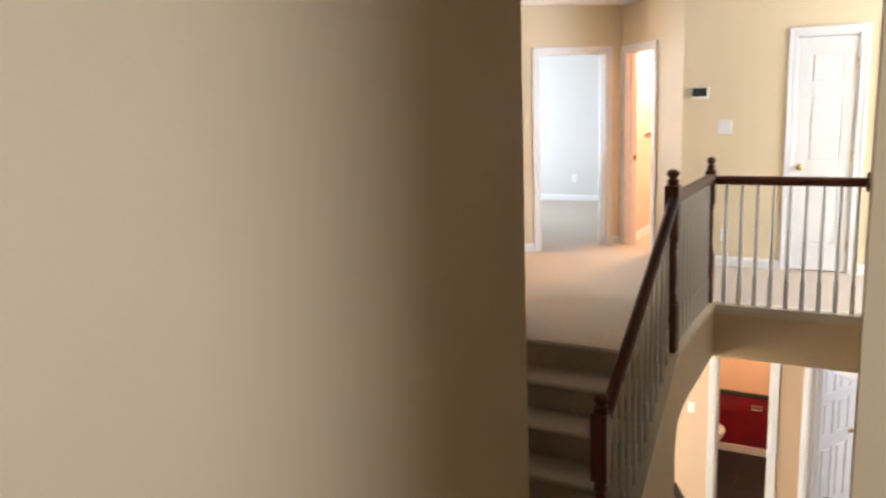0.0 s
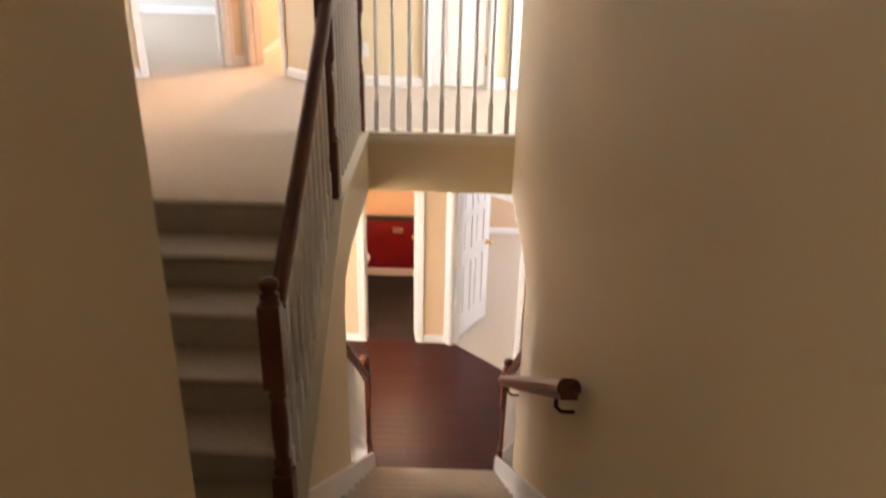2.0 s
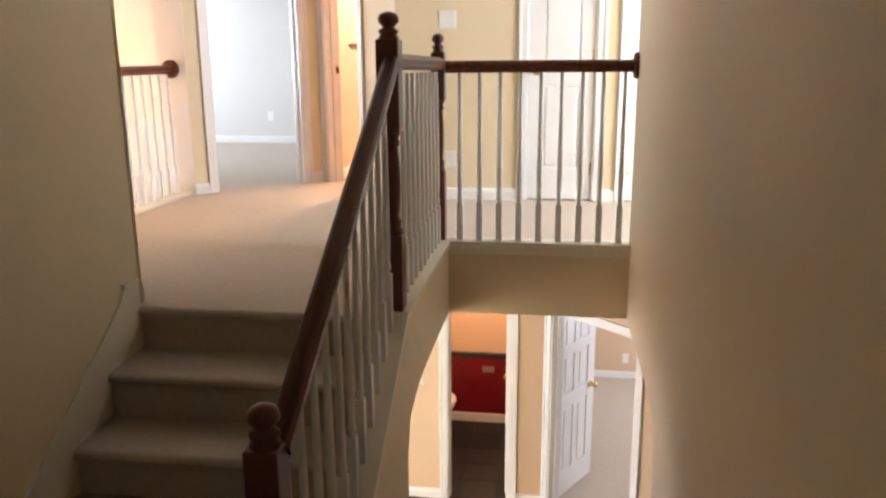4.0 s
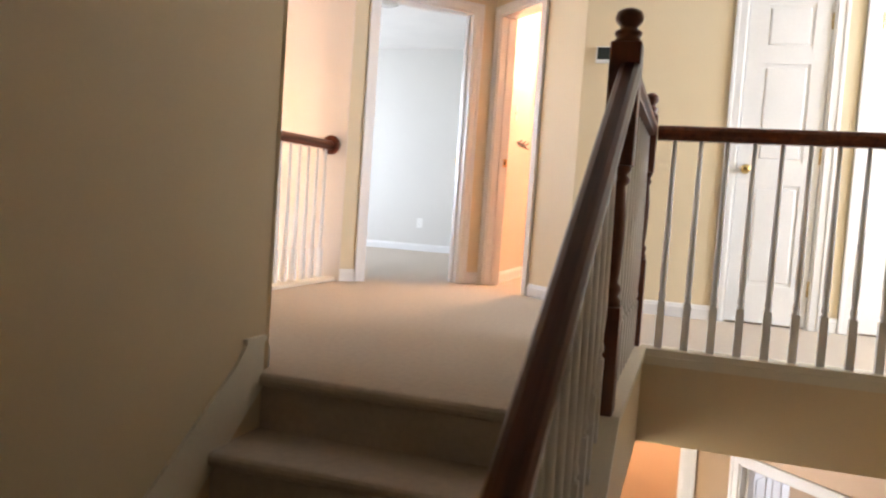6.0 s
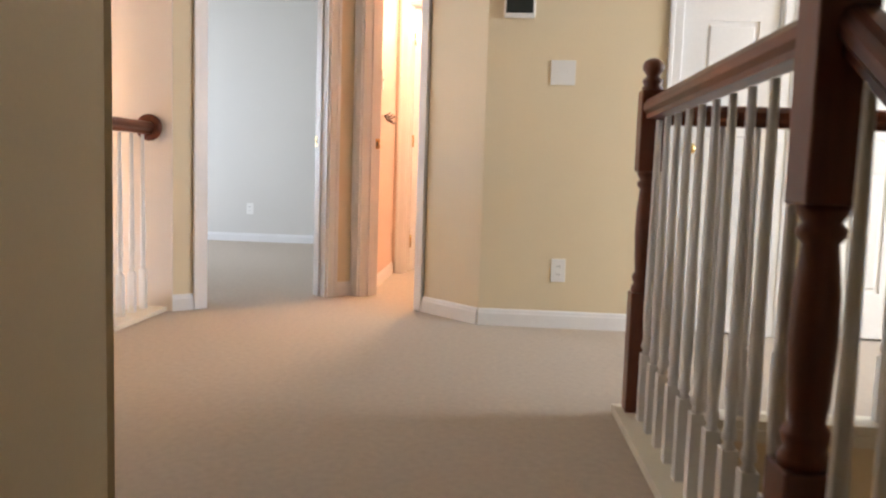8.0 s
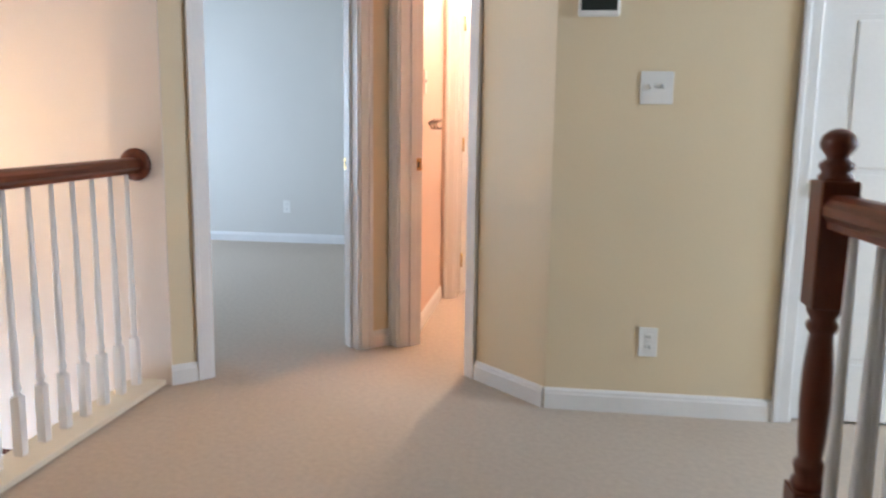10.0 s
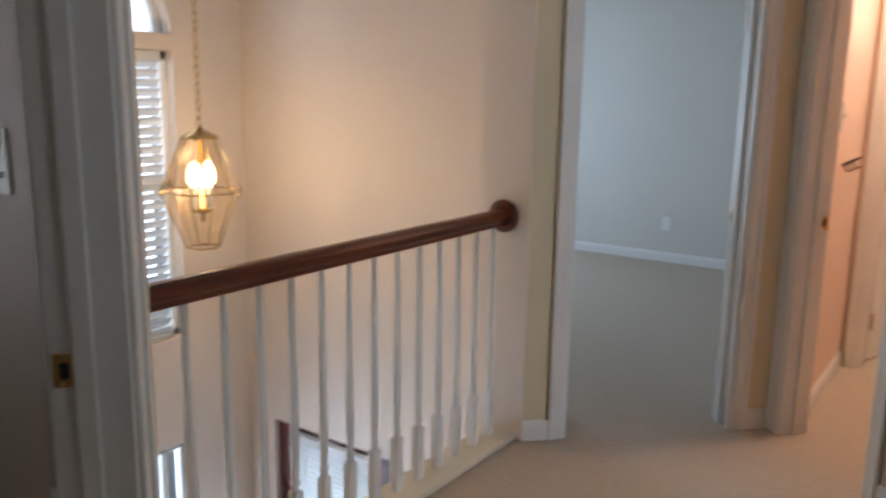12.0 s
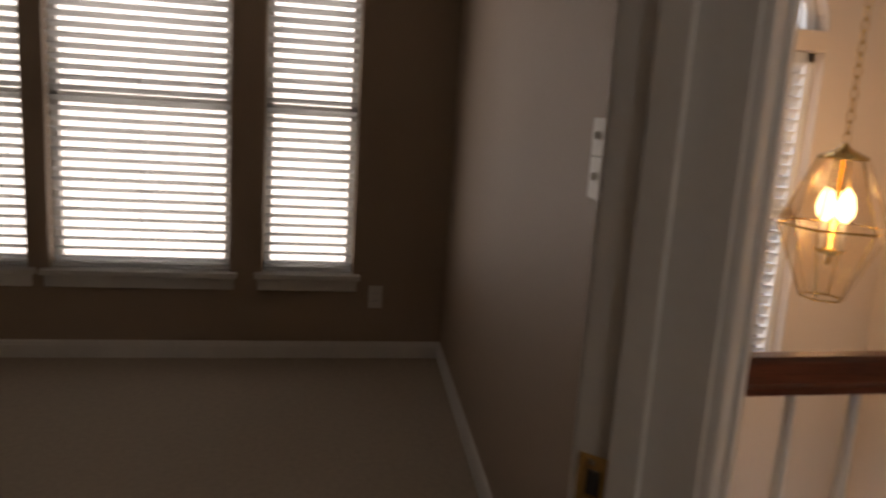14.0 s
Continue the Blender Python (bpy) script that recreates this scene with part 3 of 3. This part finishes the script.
wall("wall_ground_south", (4.2, -0.4), (-3.0, -0.4), LOW, -0.25, LOWER, STUCCO)
wall("wall_ground_west", (-1.35, -0.4), (-1.35, 5.2), LOW, -0.25, LOWER, LOWER)
panel_door("powder_side_door", 0.64, 1.73, "white moulded panel door standing open to the carpeted room", Matrix.Translation((1.50, 7.42, LOW + 0.012)) @ pose(0, 0, 0, 0, 0, 59), 0.58, 0.0)
panel_door("powder_door", 0.50, 2.0, "white moulded panel door swung open into the powder room", Matrix.Translation((1.112, 7.52, LOW + 0.012)) @ pose(0, 0, 0, 0, 0, 88), 0.45, 0.0)
bm = bmesh.new()
prism(bm, [(1.44, 7.42), (2.24, 6.62), (4.2, 6.62), (4.2, 10.25), (1.36, 10.25), (1.36, 7.46)], "z", LOW - 0.012, LOW + 0.006)
thing("floor_ground_carpet", bm, CARPET, "pale beige carpet in the ground-floor room", "carpet floor", "structure")

# ---- balustrades ----
rail_set = holder("stair_balustrade", "dark cherry handrails and turned newels with white balusters round the stairwell", "balustrade")
XB = XV - 0.05
tall = newel_mesh(1.072)
part_like("newel_post", newel_mesh(1.19, 0.42, 0.80, 0.038), rail_set, pose(XB, 2.895, 0.248))
part_like("newel_post", newel_mesh(1.095), rail_set, pose(XB, 4.245, 1.121))
part_like("newel_post", newel_mesh(1.072, 0.335, 0.70, 0.0345), rail_set, pose(XB - 0.004, EDGE + 0.045, 1.095))
part("handrail", rail_bm((XB + 0.015, 2.92, 0.128), (XB + 0.015, 4.215, 0.945), 0.060, 0.062), SLOPED, rail_set)
part("handrail", rail_bm((XB, 4.285, 0.95), (XB, EDGE + 0.015, 0.945)), CHERRY, rail_set)
part("handrail", rail_bm((XB + 0.035, EDGE + 0.05, 0.93), (XR - 0.02, EDGE + 0.05, 0.93)), CHERRY, rail_set)
rosette(rail_set, pose(XR, EDGE + 0.05, 0.93, 0, -90, 0))
slim = baluster_mesh(0.88)
baluster_row(rail_set, slim, XB, 4.30, 0.026, XB, EDGE, 0.026, 10)
baluster_row(rail_set, slim, 0.879, EDGE + 0.05, 0.026, 1.815, EDGE + 0.05, 0.026, 9)
baluster_row(rail_set, baluster_mesh(0.885, 0.22), XB, 2.95, -0.785, XB, 4.19, 0.01, 11)

gallery = holder("gallery_balustrade", "cherry handrail with white balusters along the foyer gallery", "balustrade")
XG = -1.362
part("handrail", rail_bm((XG, 5.27, 0.905), (XG, 6.885, 0.923)), CHERRY, gallery)
rosette(gallery, pose(XG, 6.897, 0.925, 90, 0, 0))
baluster_row(gallery, baluster_mesh(0.865), XG, 5.226, 0.022, XG, 6.878, 0.022, 14)
bm = bmesh.new()
box(bm, XG - 0.06, XG + 0.09, 5.30, 6.896, 0.001, 0.024, 0.003)
thing("trim_gallery_cap", bm, CREAM, "cream painted sill trim under the gallery balusters", "trim", "structure")

lower_rail = holder("lower_balustrade", "short white balusters with cherry rail and newel at the stair foot", "balustrade")
for x in (XV - 0.05, XR + 0.05):
    part_like("newel_post", tall, lower_rail, pose(x, 5.40, LOW + 1.072))
    part("handrail", rail_bm((x, 4.38, -0.92), (x, 5.37, LOW + 0.92)), CHERRY, lower_rail)
    baluster_row(lower_rail, baluster_mesh(0.80, 0.2), x, 4.40, -1.72, x, 5.34, LOW + 0.08, 8)
    bm = bmesh.new()
    prism(bm, [(4.30, LOW), (5.45, LOW), (5.45, LOW + 0.1), (4.30, -1.70)], "x", x - 0.05, x + 0.05)
    part("curb", bm, WHITE, lower_rail)

hand = holder("wall_handrail", "cherry wall handrail on dark brackets beside the lower flight", "handrail")
part("rail", rail_bm((XR - 0.06, 2.47, 0.135), (XR - 0.06, 4.50, -1.205)), FALLING, hand)
for y in (2.66, 4.2):
    z = 0.135 - (y - 2.47) * 0.66
    bm = bmesh.new()
    tube(bm, [(XR - 0.06, y, z - 0.03), (XR - 0.06, y, z - 0.07), (XR - 0.04, y, z - 0.09), (XR, y, z - 0.09)], 0.007)
    part("bracket", bm, BRONZE, hand)

# ---- fixtures on the hall walls ----
wall_plate("light_switch", M_BACK, 0.367, 1.243, "white double switch plate with two toggles on the hall wall", 0.118, 0.118)
wall_plate("wall_socket", M_BACK, 0.386, 0.287, "white duplex socket low on the hall wall")
wall_plate("wall_socket", M_RB, 2.12, 0.34, "white duplex socket on the rear bedroom wall")
wall_plate("wall_socket", M_FB, 5.392, 0.319, "white socket plate below the front bedroom window")
wall_plate("light_switch", M_PART, 2.29, 1.25, "white toggle switch plate beside the bedroom door", 0.075, 0.075)
wall_plate("light_switch", M_PART, 2.29, 1.17, "white toggle switch plate beside the bedroom door", 0.075, 0.085)
wall_plate("wall_socket", M_PART, 2.45, 0.34, "white socket plate low beside the bedroom door")
wall_plate("wall_socket", M_GR, 1.037, LOW + 0.25, "white socket plate on the ground-floor room wall")
wall_plate("light_switch", M_GN, 1.611, -1.60, "white toggle switch plate on the lower hall wall")
M_PL = Matrix.Translation((-0.37, 7.86, 0)) @ pose(0, 0, 0, 0, 0, 90)
wall_plate("light_switch", M_PL, 0.22, 1.33, "slim pale switch plate on the passage wall", 0.06, 0.12)

thermostat = holder("thermostat", "white thermostat with a dark display on the hall wall", "thermostat", m=M_BACK @ Matrix.Translation((0.147, 0, 1.544)))
bm = bmesh.new()
box(bm, -0.075, 0.075, -0.028, 0, -0.05, 0.05, 0.008)
part("body", bm, PLASTIC, thermostat)
bm = bmesh.new()
box(bm, -0.064, 0.064, -0.031, -0.026, -0.030, 0.043, 0.002)
part("display", bm, SCREEN, thermostat, "dark green display")

hooks = holder("hook_rack", "small dark bronze rack of three coat hooks on the passage wall", "coat hooks", m=M_PL @ Matrix.Translation((0.50, 0, 1.115)))
bm = bmesh.new()
box(bm, -0.15, 0.15, -0.008, 0, -0.008, 0.008, 0.002)
part("rail", bm, BRONZE, hooks)
for x in (-0.13, 0.0, 0.13):
    bm = bmesh.new()
    tube(bm, [(x, -0.006, 0.004), (x, -0.03, 0.016), (x, -0.036, 0.026)], 0.004)
    tube(bm, [(x, -0.006, -0.004), (x, -0.018, -0.028), (x, -0.03, -0.032), (x, -0.037, -0.018)], 0.004)
    part("hook", bm, BRONZE, hooks)

# ---- hanging lantern ----
LX, LY, LZ = -2.575, 6.37, 1.20
lantern = holder("hanging_lantern", "brass-edged six-sided glass lantern, lit, hanging on a chain", "pendant lamp", m=pose(LX, LY, LZ))


def hexagon(r, z, turn=8):
    return [Vector((r * math.cos(radians(60 * k + turn)), r * math.sin(radians(60 * k + turn)), z)) for k in range(6)]


rings = [hexagon(0.078, 0.0), hexagon(0.176, -0.23), hexagon(0.070, -0.475)]
for a, b in zip(rings, rings[1:]):
    for k in range(6):
        j = (k + 1) % 6
        bm = bmesh.new()
        quad = [a[k], a[j], b[j], b[k]]
        n = (quad[1] - quad[0]).cross(quad[3] - quad[0]).normalized() * 0.0015
        f0, f1 = [bm.verts.new(v + n) for v in quad], [bm.verts.new(v - n) for v in quad]
        bm.faces.new(f0)
        bm.faces.new(f1[::-1])
        for i in range(4):
            bm.faces.new((f0[i], f1[i], f1[(i + 1) % 4], f0[(i + 1) % 4]))
        bmesh.ops.recalc_face_normals(bm, faces=bm.faces)
        part("glass_panel", bm, AMBER, lantern).visible_shadow = False
        bm = bmesh.new()
        tube(bm, [a[k], b[k]], 0.0035, 6)
        part("edge_bar", bm, BRASS, lantern)
for ring in rings:
    for k in range(6):
        bm = bmesh.new()
        tube(bm, [ring[k], ring[(k + 1) % 6]], 0.004, 6)
        part("rim_bar", bm, BRASS, lantern)
bm = bmesh.new()
lathe(bm, [(0.082, 0.0), (0.078, 0.006), (0.045, 0.022), (0.018, 0.036), (0.008, 0.05)], 6)
part("cap", bm, BRASS, lantern)
bm = bmesh.new()
lathe(bm, [(0.006, -0.36), (0.012, -0.345), (0.008, -0.33), (0.045, -0.315), (0.05, -0.305), (0.012, -0.30), (0.010, 0.0)], 12)
part("stem", bm, BRASS, lantern)
for k in range(3):
    x, y = 0.035 * math.cos(2.1 * k + 0.4), 0.035 * math.sin(2.1 * k + 0.4)
    bm = bmesh.new()
    lathe(bm, [(0.011, -0.305), (0.011, -0.21)], 10, (x, y, 0))
    sleeve = part("candle_sleeve", bm, PORCELAIN, lantern)
    bm = bmesh.new()
    lathe(bm, [(0.010, -0.21), (0.024, -0.19), (0.030, -0.165), (0.021, -0.125), (0.003, -0.095)], 12, (x, y, 0))
    part("bulb", bm, GLOW, sleeve, "glowing flame bulb").visible_shadow = False
z = 0.045
k = 0
while LZ + z < TOP - 0.03:
    bm = bmesh.new()
    loop = [(0.011 * math.cos(a), 0.0, z + 0.02 + 0.022 * math.sin(a)) for a in [2 * math.pi * i / 10 for i in range(11)]]
    tube(bm, loop, 0.0028, 5)
    bmesh.ops.rotate(bm, verts=bm.verts, cent=(0, 0, z), matrix=Matrix.Rotation(radians(90 * (k % 2) + 20), 3, "Z"))
    part("chain_link", bm, BRASS, lantern)
    z += 0.036
    k += 1
bm = bmesh.new()
lathe(bm, [(0.06, TOP - LZ), (0.06, TOP - LZ - 0.01), (0.03, TOP - LZ - 0.03), (0.008, TOP - LZ - 0.045)], 20)
part("ceiling_canopy", bm, BRASS, lantern)

# ceiling lamp of the passage, an unseen fixture added to carry its warm glow
passage_lamp = holder("ceiling_light", "small white glass ceiling light glowing warmly, added out of view in the passage", "ceiling light", m=pose(0.12, 8.25, TOP))
bm = bmesh.new()
lathe(bm, [(0.11, 0.0), (0.11, -0.02), (0.09, -0.025)], 24)
part("base", bm, BRASS, passage_lamp)
bm = bmesh.new()
lathe(bm, [(0.10, -0.02), (0.13, -0.05), (0.12, -0.09), (0.06, -0.125), (0.01, -0.135)], 24)
part("shade", bm, GLOW, passage_lamp, "glowing glass shade").visible_shadow = False

# ceiling lamp of the rear bedroom, unlit
bedroom_lamp = holder("ceiling_light", "white glass dome ceiling light on the rear bedroom ceiling", "ceiling light", m=pose(-1.79, 8.68, TOP))
bm = bmesh.new()
lathe(bm, [(0.15, 0.0), (0.15, -0.018), (0.13, -0.024)], 24)
part("base", bm, BRASS, bedroom_lamp)
bm = bmesh.new()
lathe(bm, [(0.135, -0.02), (0.14, -0.04), (0.11, -0.08), (0.05, -0.10), (0.01, -0.105)], 24)
part("shade", bm, PORCELAIN, bedroom_lamp, "white glass shade")


# ---- windows and blinds ----
def blind(parent_label, x, y0, y1, z0, z1, turn, group, pitch=0.046, width=0.05, face="x"):
    """A venetian blind hanging in a window, slats along y (or along x for face 'y')."""
    ob = holder("venetian_blind", parent_label, "window blind", group)
    ln = y1 - y0 - 0.02
    bm = bmesh.new()
    prism(bm, [(-width / 2, 0.0), (0.0, 0.004), (width / 2, 0.0), (width / 2, -0.003), (0.0, 0.001), (-width / 2, -0.003)], "y", -ln / 2, ln / 2)
    data = mesh_of("slat", bm, SLAT)
    base = Matrix.Translation((x, (y0 + y1) / 2, 0)) if face == "x" else Matrix.Translation(((y0 + y1) / 2, x, 0)) @ pose(0, 0, 0, 0, 0, -90)
    count = int((z1 - z0 - 0.08) / pitch + 0.5)
    for k in range(count):
        part_like("slat", data, ob, base @ pose(0, 0, z0 + 0.045 + k * pitch, 0, turn + random.uniform(-1.5, 1.5), 0))
    for name, za, zb in (("bottom_rail", z0 + 0.004, z0 + 0.024), ("head_rail", z1 - 0.05, z1 - 0.003)):
        bm = bmesh.new()
        box(bm, -0.022, 0.022, -ln / 2, ln / 2, za, zb, 0.003)
        bmesh.ops.transform(bm, matrix=base, verts=bm.verts)
        part(name, bm, SLAT, ob)
    for u in ((-0.36, 0.36) if ln < 0.7 else (-0.4, 0.0, 0.4)):
        bm = bmesh.new()
        box(bm, -0.001 + width / 2, 0.001 + width / 2, u * ln - 0.0015, u * ln + 0.0015, z0 + 0.02, z1 - 0.03)
        bmesh.ops.transform(bm, matrix=base, verts=bm.verts)
        part("ladder_cord", bm, SLAT, ob)
    return ob


def sash_window(name, x, y0, y1, z0, z1, meet):
    ob = holder(name, "white framed sash window behind a blind", "window", kind="structure")
    for a, b, c, d in ((y0, y0 + 0.035, z0, z1), (y1 - 0.035, y1, z0, z1), (y0, y1, z0, z0 + 0.04), (y0, y1, z1 - 0.04, z1), (y0, y1, meet - 0.025, meet + 0.025)):
        bm = bmesh.new()
        box(bm, x - 0.03, x + 0.03, a, b, c, d, 0.003)
        part("window_frame", bm, WHITE, ob)
    for c, d in ((z0, meet), (meet, z1)):
        bm = bmesh.new()
        box(bm, x - 0.003, x + 0.003, y0 + 0.03, y1 - 0.03, c + 0.02, d - 0.02)
        part("pane", bm, GLASS, ob).visible_shadow = False
    return ob


for n, (a, w) in enumerate(FRONT_WINDOWS):
    ob = sash_window("window_%d" % (n + 1), -4.15, a, a + w, 0.43, 2.10, 1.215)
    bm = bmesh.new()
    box(bm, -4.11, -3.985, a - 0.035, a + w + 0.035, 0.405, 0.432, 0.004)
    sill = part("window_sill", bm, WHITE, ob)
    bm = bmesh.new()
    box(bm, -4.029, -4.012, a - 0.02, a + w + 0.02, 0.345, 0.405, 0.004)
    part("apron", bm, WHITE, sill)
    blind("white venetian blind with tilted slats, lowered over a bright window", -4.075, a, a + w, 0.432, 2.10, -28, "front bedroom blinds")

ob = sash_window("window_4", -3.345, wy0, wy1, wz0, wsp - 0.05, 0.92)
bm = bmesh.new()
box(bm, -3.37, -3.245, wy0 + 0.001, wy1 - 0.001, wsp - 0.05, wsp + 0.035, 0.004)
part("transom_bar", bm, FOYER, ob)
bm = bmesh.new()
inner = [((wy0 + wy1) / 2 - 0.455 * math.cos(math.pi * k / seg), wsp + 0.035 + 0.42 * math.sin(math.pi * k / seg)) for k in range(seg + 1)]
prism(bm, inner, "x", -3.35, -3.344)
part("arched_pane", bm, GLASS, ob).visible_shadow = False
for (a, za), (b, zb) in zip(inner, inner[1:]):
    cy, cz = (wy0 + wy1) / 2, wsp + 0.035
    bm = bmesh.new()
    prism(bm, [(a, za), (b, zb), (cy + (b - cy) * 0.9, cz + (zb - cz) * 0.9), (cy + (a - cy) * 0.9, cz + (za - cz) * 0.9)], "x", -3.365, -3.325)
    part("arch_frame", bm, WHITE, ob)
blind("white venetian blind with tilted slats in the tall foyer window", -3.295, wy0, wy1 - 0.05, wz0, wsp - 0.05, -58, "foyer blinds", 0.048)
ob = holder("window_5", "bright white-framed sidelight window beside the front entry", "window", kind="structure")
for a, b, c, d in ((wy0, wy0 + 0.04, -1.95, -0.5), (wy1 - 0.04, wy1, -1.95, -0.5), (6.57, 6.605, -1.95, -0.5), (wy0, wy1, -1.95, -1.90), (wy0, wy1, -0.55, -0.5), (wy0, wy1, -0.93, -0.89)):
    bm = bmesh.new()
    box(bm, -3.36, -3.30, a, b, c, d, 0.003)
    part("window_frame", bm, WHITE, ob)
bm = bmesh.new()
box(bm, -3.335, -3.329, wy0 + 0.03, wy1 - 0.03, -1.92, -0.53)
part("pane", bm, GLASS, ob).visible_shadow = False

# dark red glazed door in the foyer's side wall, with a blind over its glass
side_door = holder("glazed_door", "dark red stained door with a large glass light behind a white blind", "door", m=pose(0, 0, 0))
dx0, dx1, dz1 = -3.048, -2.172, -0.475
for name, a, b, c, d in (("stile", dx0, dx0 + 0.16, LOW + 0.01, dz1), ("stile", dx1 - 0.10, dx1, LOW + 0.01, dz1), ("top_rail", dx0 + 0.16, dx1 - 0.10, dz1 - 0.04, dz1), ("bottom_rail", dx0 + 0.16, dx1 - 0.10, LOW + 0.01, LOW + 0.3)):
    bm = bmesh.new()
    box(bm, a, b, 7.19, 7.23, c, d, 0.003)
    part(name, bm, MAHOGANY, side_door)
bm = bmesh.new()
box(bm, dx0 + 0.16, dx1 - 0.10, 7.207, 7.213, LOW + 0.3, dz1 - 0.04)
part("glass_light", bm, GLASS, side_door).visible_shadow = False
blind("white mini blind over the glass of the dark red door", 7.165, dx0 + 0.17, dx1 - 0.11, LOW + 0.32, dz1 - 0.03, 40, "foyer blinds", 0.03, 0.03, "y")
bm = bmesh.new()
lathe(bm, [(0.03, 0), (0.03, 0.006), (0.012, 0.01), (0.012, 0.03), (0.026, 0.04), (0.022, 0.06)], 14)
bmesh.ops.transform(bm, matrix=Matrix.Translation((dx1 - 0.05, 7.19, LOW + 0.95)) @ Matrix.Rotation(radians(90), 4, "X"), verts=bm.verts)
part("door_knob", bm, BRASS, side_door)
area("side_door_daylight", (-2.6, 7.51, -1.5), (-2.6, 6.0, -1.6), 0.9, 1.8, 60, DAY)

# ---- powder room below ----
bm = bmesh.new()
box(bm, 0.16, 1.28, 8.875, 8.90, LOW + 0.10, LOW + 0.715)
thing("wall_panel", bm, RED, "deep red wainscot panel on the powder room wall", "wall panel")
bm = bmesh.new()
box(bm, 0.16, 1.28, 8.865, 8.899, LOW + 0.715, LOW + 0.765, 0.004)
thing("trim_chair_rail", bm, BLACK, "black chair rail above the red wainscot", "chair rail", "structure")
bm = bmesh.new()
box(bm, 0.16, 1.28, 8.86, 8.899, LOW + 0.006, LOW + 0.10, 0.004)
thing("trim_powder_base", bm, WHITE, "white baseboard below the red wainscot", "baseboard", "structure")
holder_ob = holder("paper_holder", "small brushed metal paper holder on the red wainscot", "paper holder", m=pose(0.82, 8.875, LOW + 0.60))
bm = bmesh.new()
box(bm, -0.06, 0.06, -0.02, 0, -0.025, 0.025, 0.004)
part("plate", bm, NICKEL, holder_ob)
bm = bmesh.new()
tube(bm, [(-0.05, -0.02, 0), (-0.05, -0.06, -0.01), (0.05, -0.06, -0.01), (0.05, -0.02, 0)], 0.006)
part("bar", bm, NICKEL, holder_ob)
toilet = holder("toilet", "white porcelain toilet partly hidden behind the door frame", "toilet", m=pose(0.33, 8.45, LOW + 0.006))
bm = bmesh.new()
lathe(bm, [(0.11, 0), (0.10, 0.05), (0.09, 0.15), (0.13, 0.28), (0.19, 0.36), (0.20, 0.40)], 24)
part("bowl", bm, PORCELAIN, toilet)
bm = bmesh.new()
lathe(bm, [(0.205, 0.40), (0.21, 0.41), (0.205, 0.435), (0.18, 0.44)], 24)
part("seat_lid", bm, PORCELAIN, toilet)
bm = bmesh.new()
box(bm, -0.175, -0.07, -0.19, 0.19, 0.38, 0.75, 0.02)
part("tank", bm, PORCELAIN, toilet)

# ---- outside ----
bm = bmesh.new()
box(bm, -400, 400, -400, 400, LOW - 0.5, LOW - 0.25)
thing("ground", bm, GRASS, "green lawn round the house", "lawn", "structure")

# ---- floor boards and tiles ----
bm = bmesh.new()
box(bm, -0.7, 0.7, 0.0, 0.088, -0.012, 0.0, 0.0015)
plank = mesh_of("floor_board", bm, BOARD)
boards = bpy.data.objects["floor_ground"]
for row in range(25):
    for col in range(3):
        part_like("floor_board", plank, boards, pose(-0.55 + 1.402 * col + 0.47 * (row % 3), 5.18 + 0.0895 * row, LOW))
bm = bmesh.new()
box(bm, 0.14, 1.30, 7.36, 8.90, LOW - 0.0115, LOW - 0.006)
grout = thing("floor_powder", bm, GROUT, "dark slate-coloured tiles with grey grout", "tile floor", "structure")
bm = bmesh.new()
box(bm, 0, 0.297, 0, 0.297, -0.006, 0.004, 0.002)
tile = mesh_of("floor_tile", bm, TILE)
for i in range(4):
    for j in range(5):
        part_like("floor_tile", tile, grout, pose(0.10 + 0.3 * i, 7.40 + 0.3 * j, LOW))
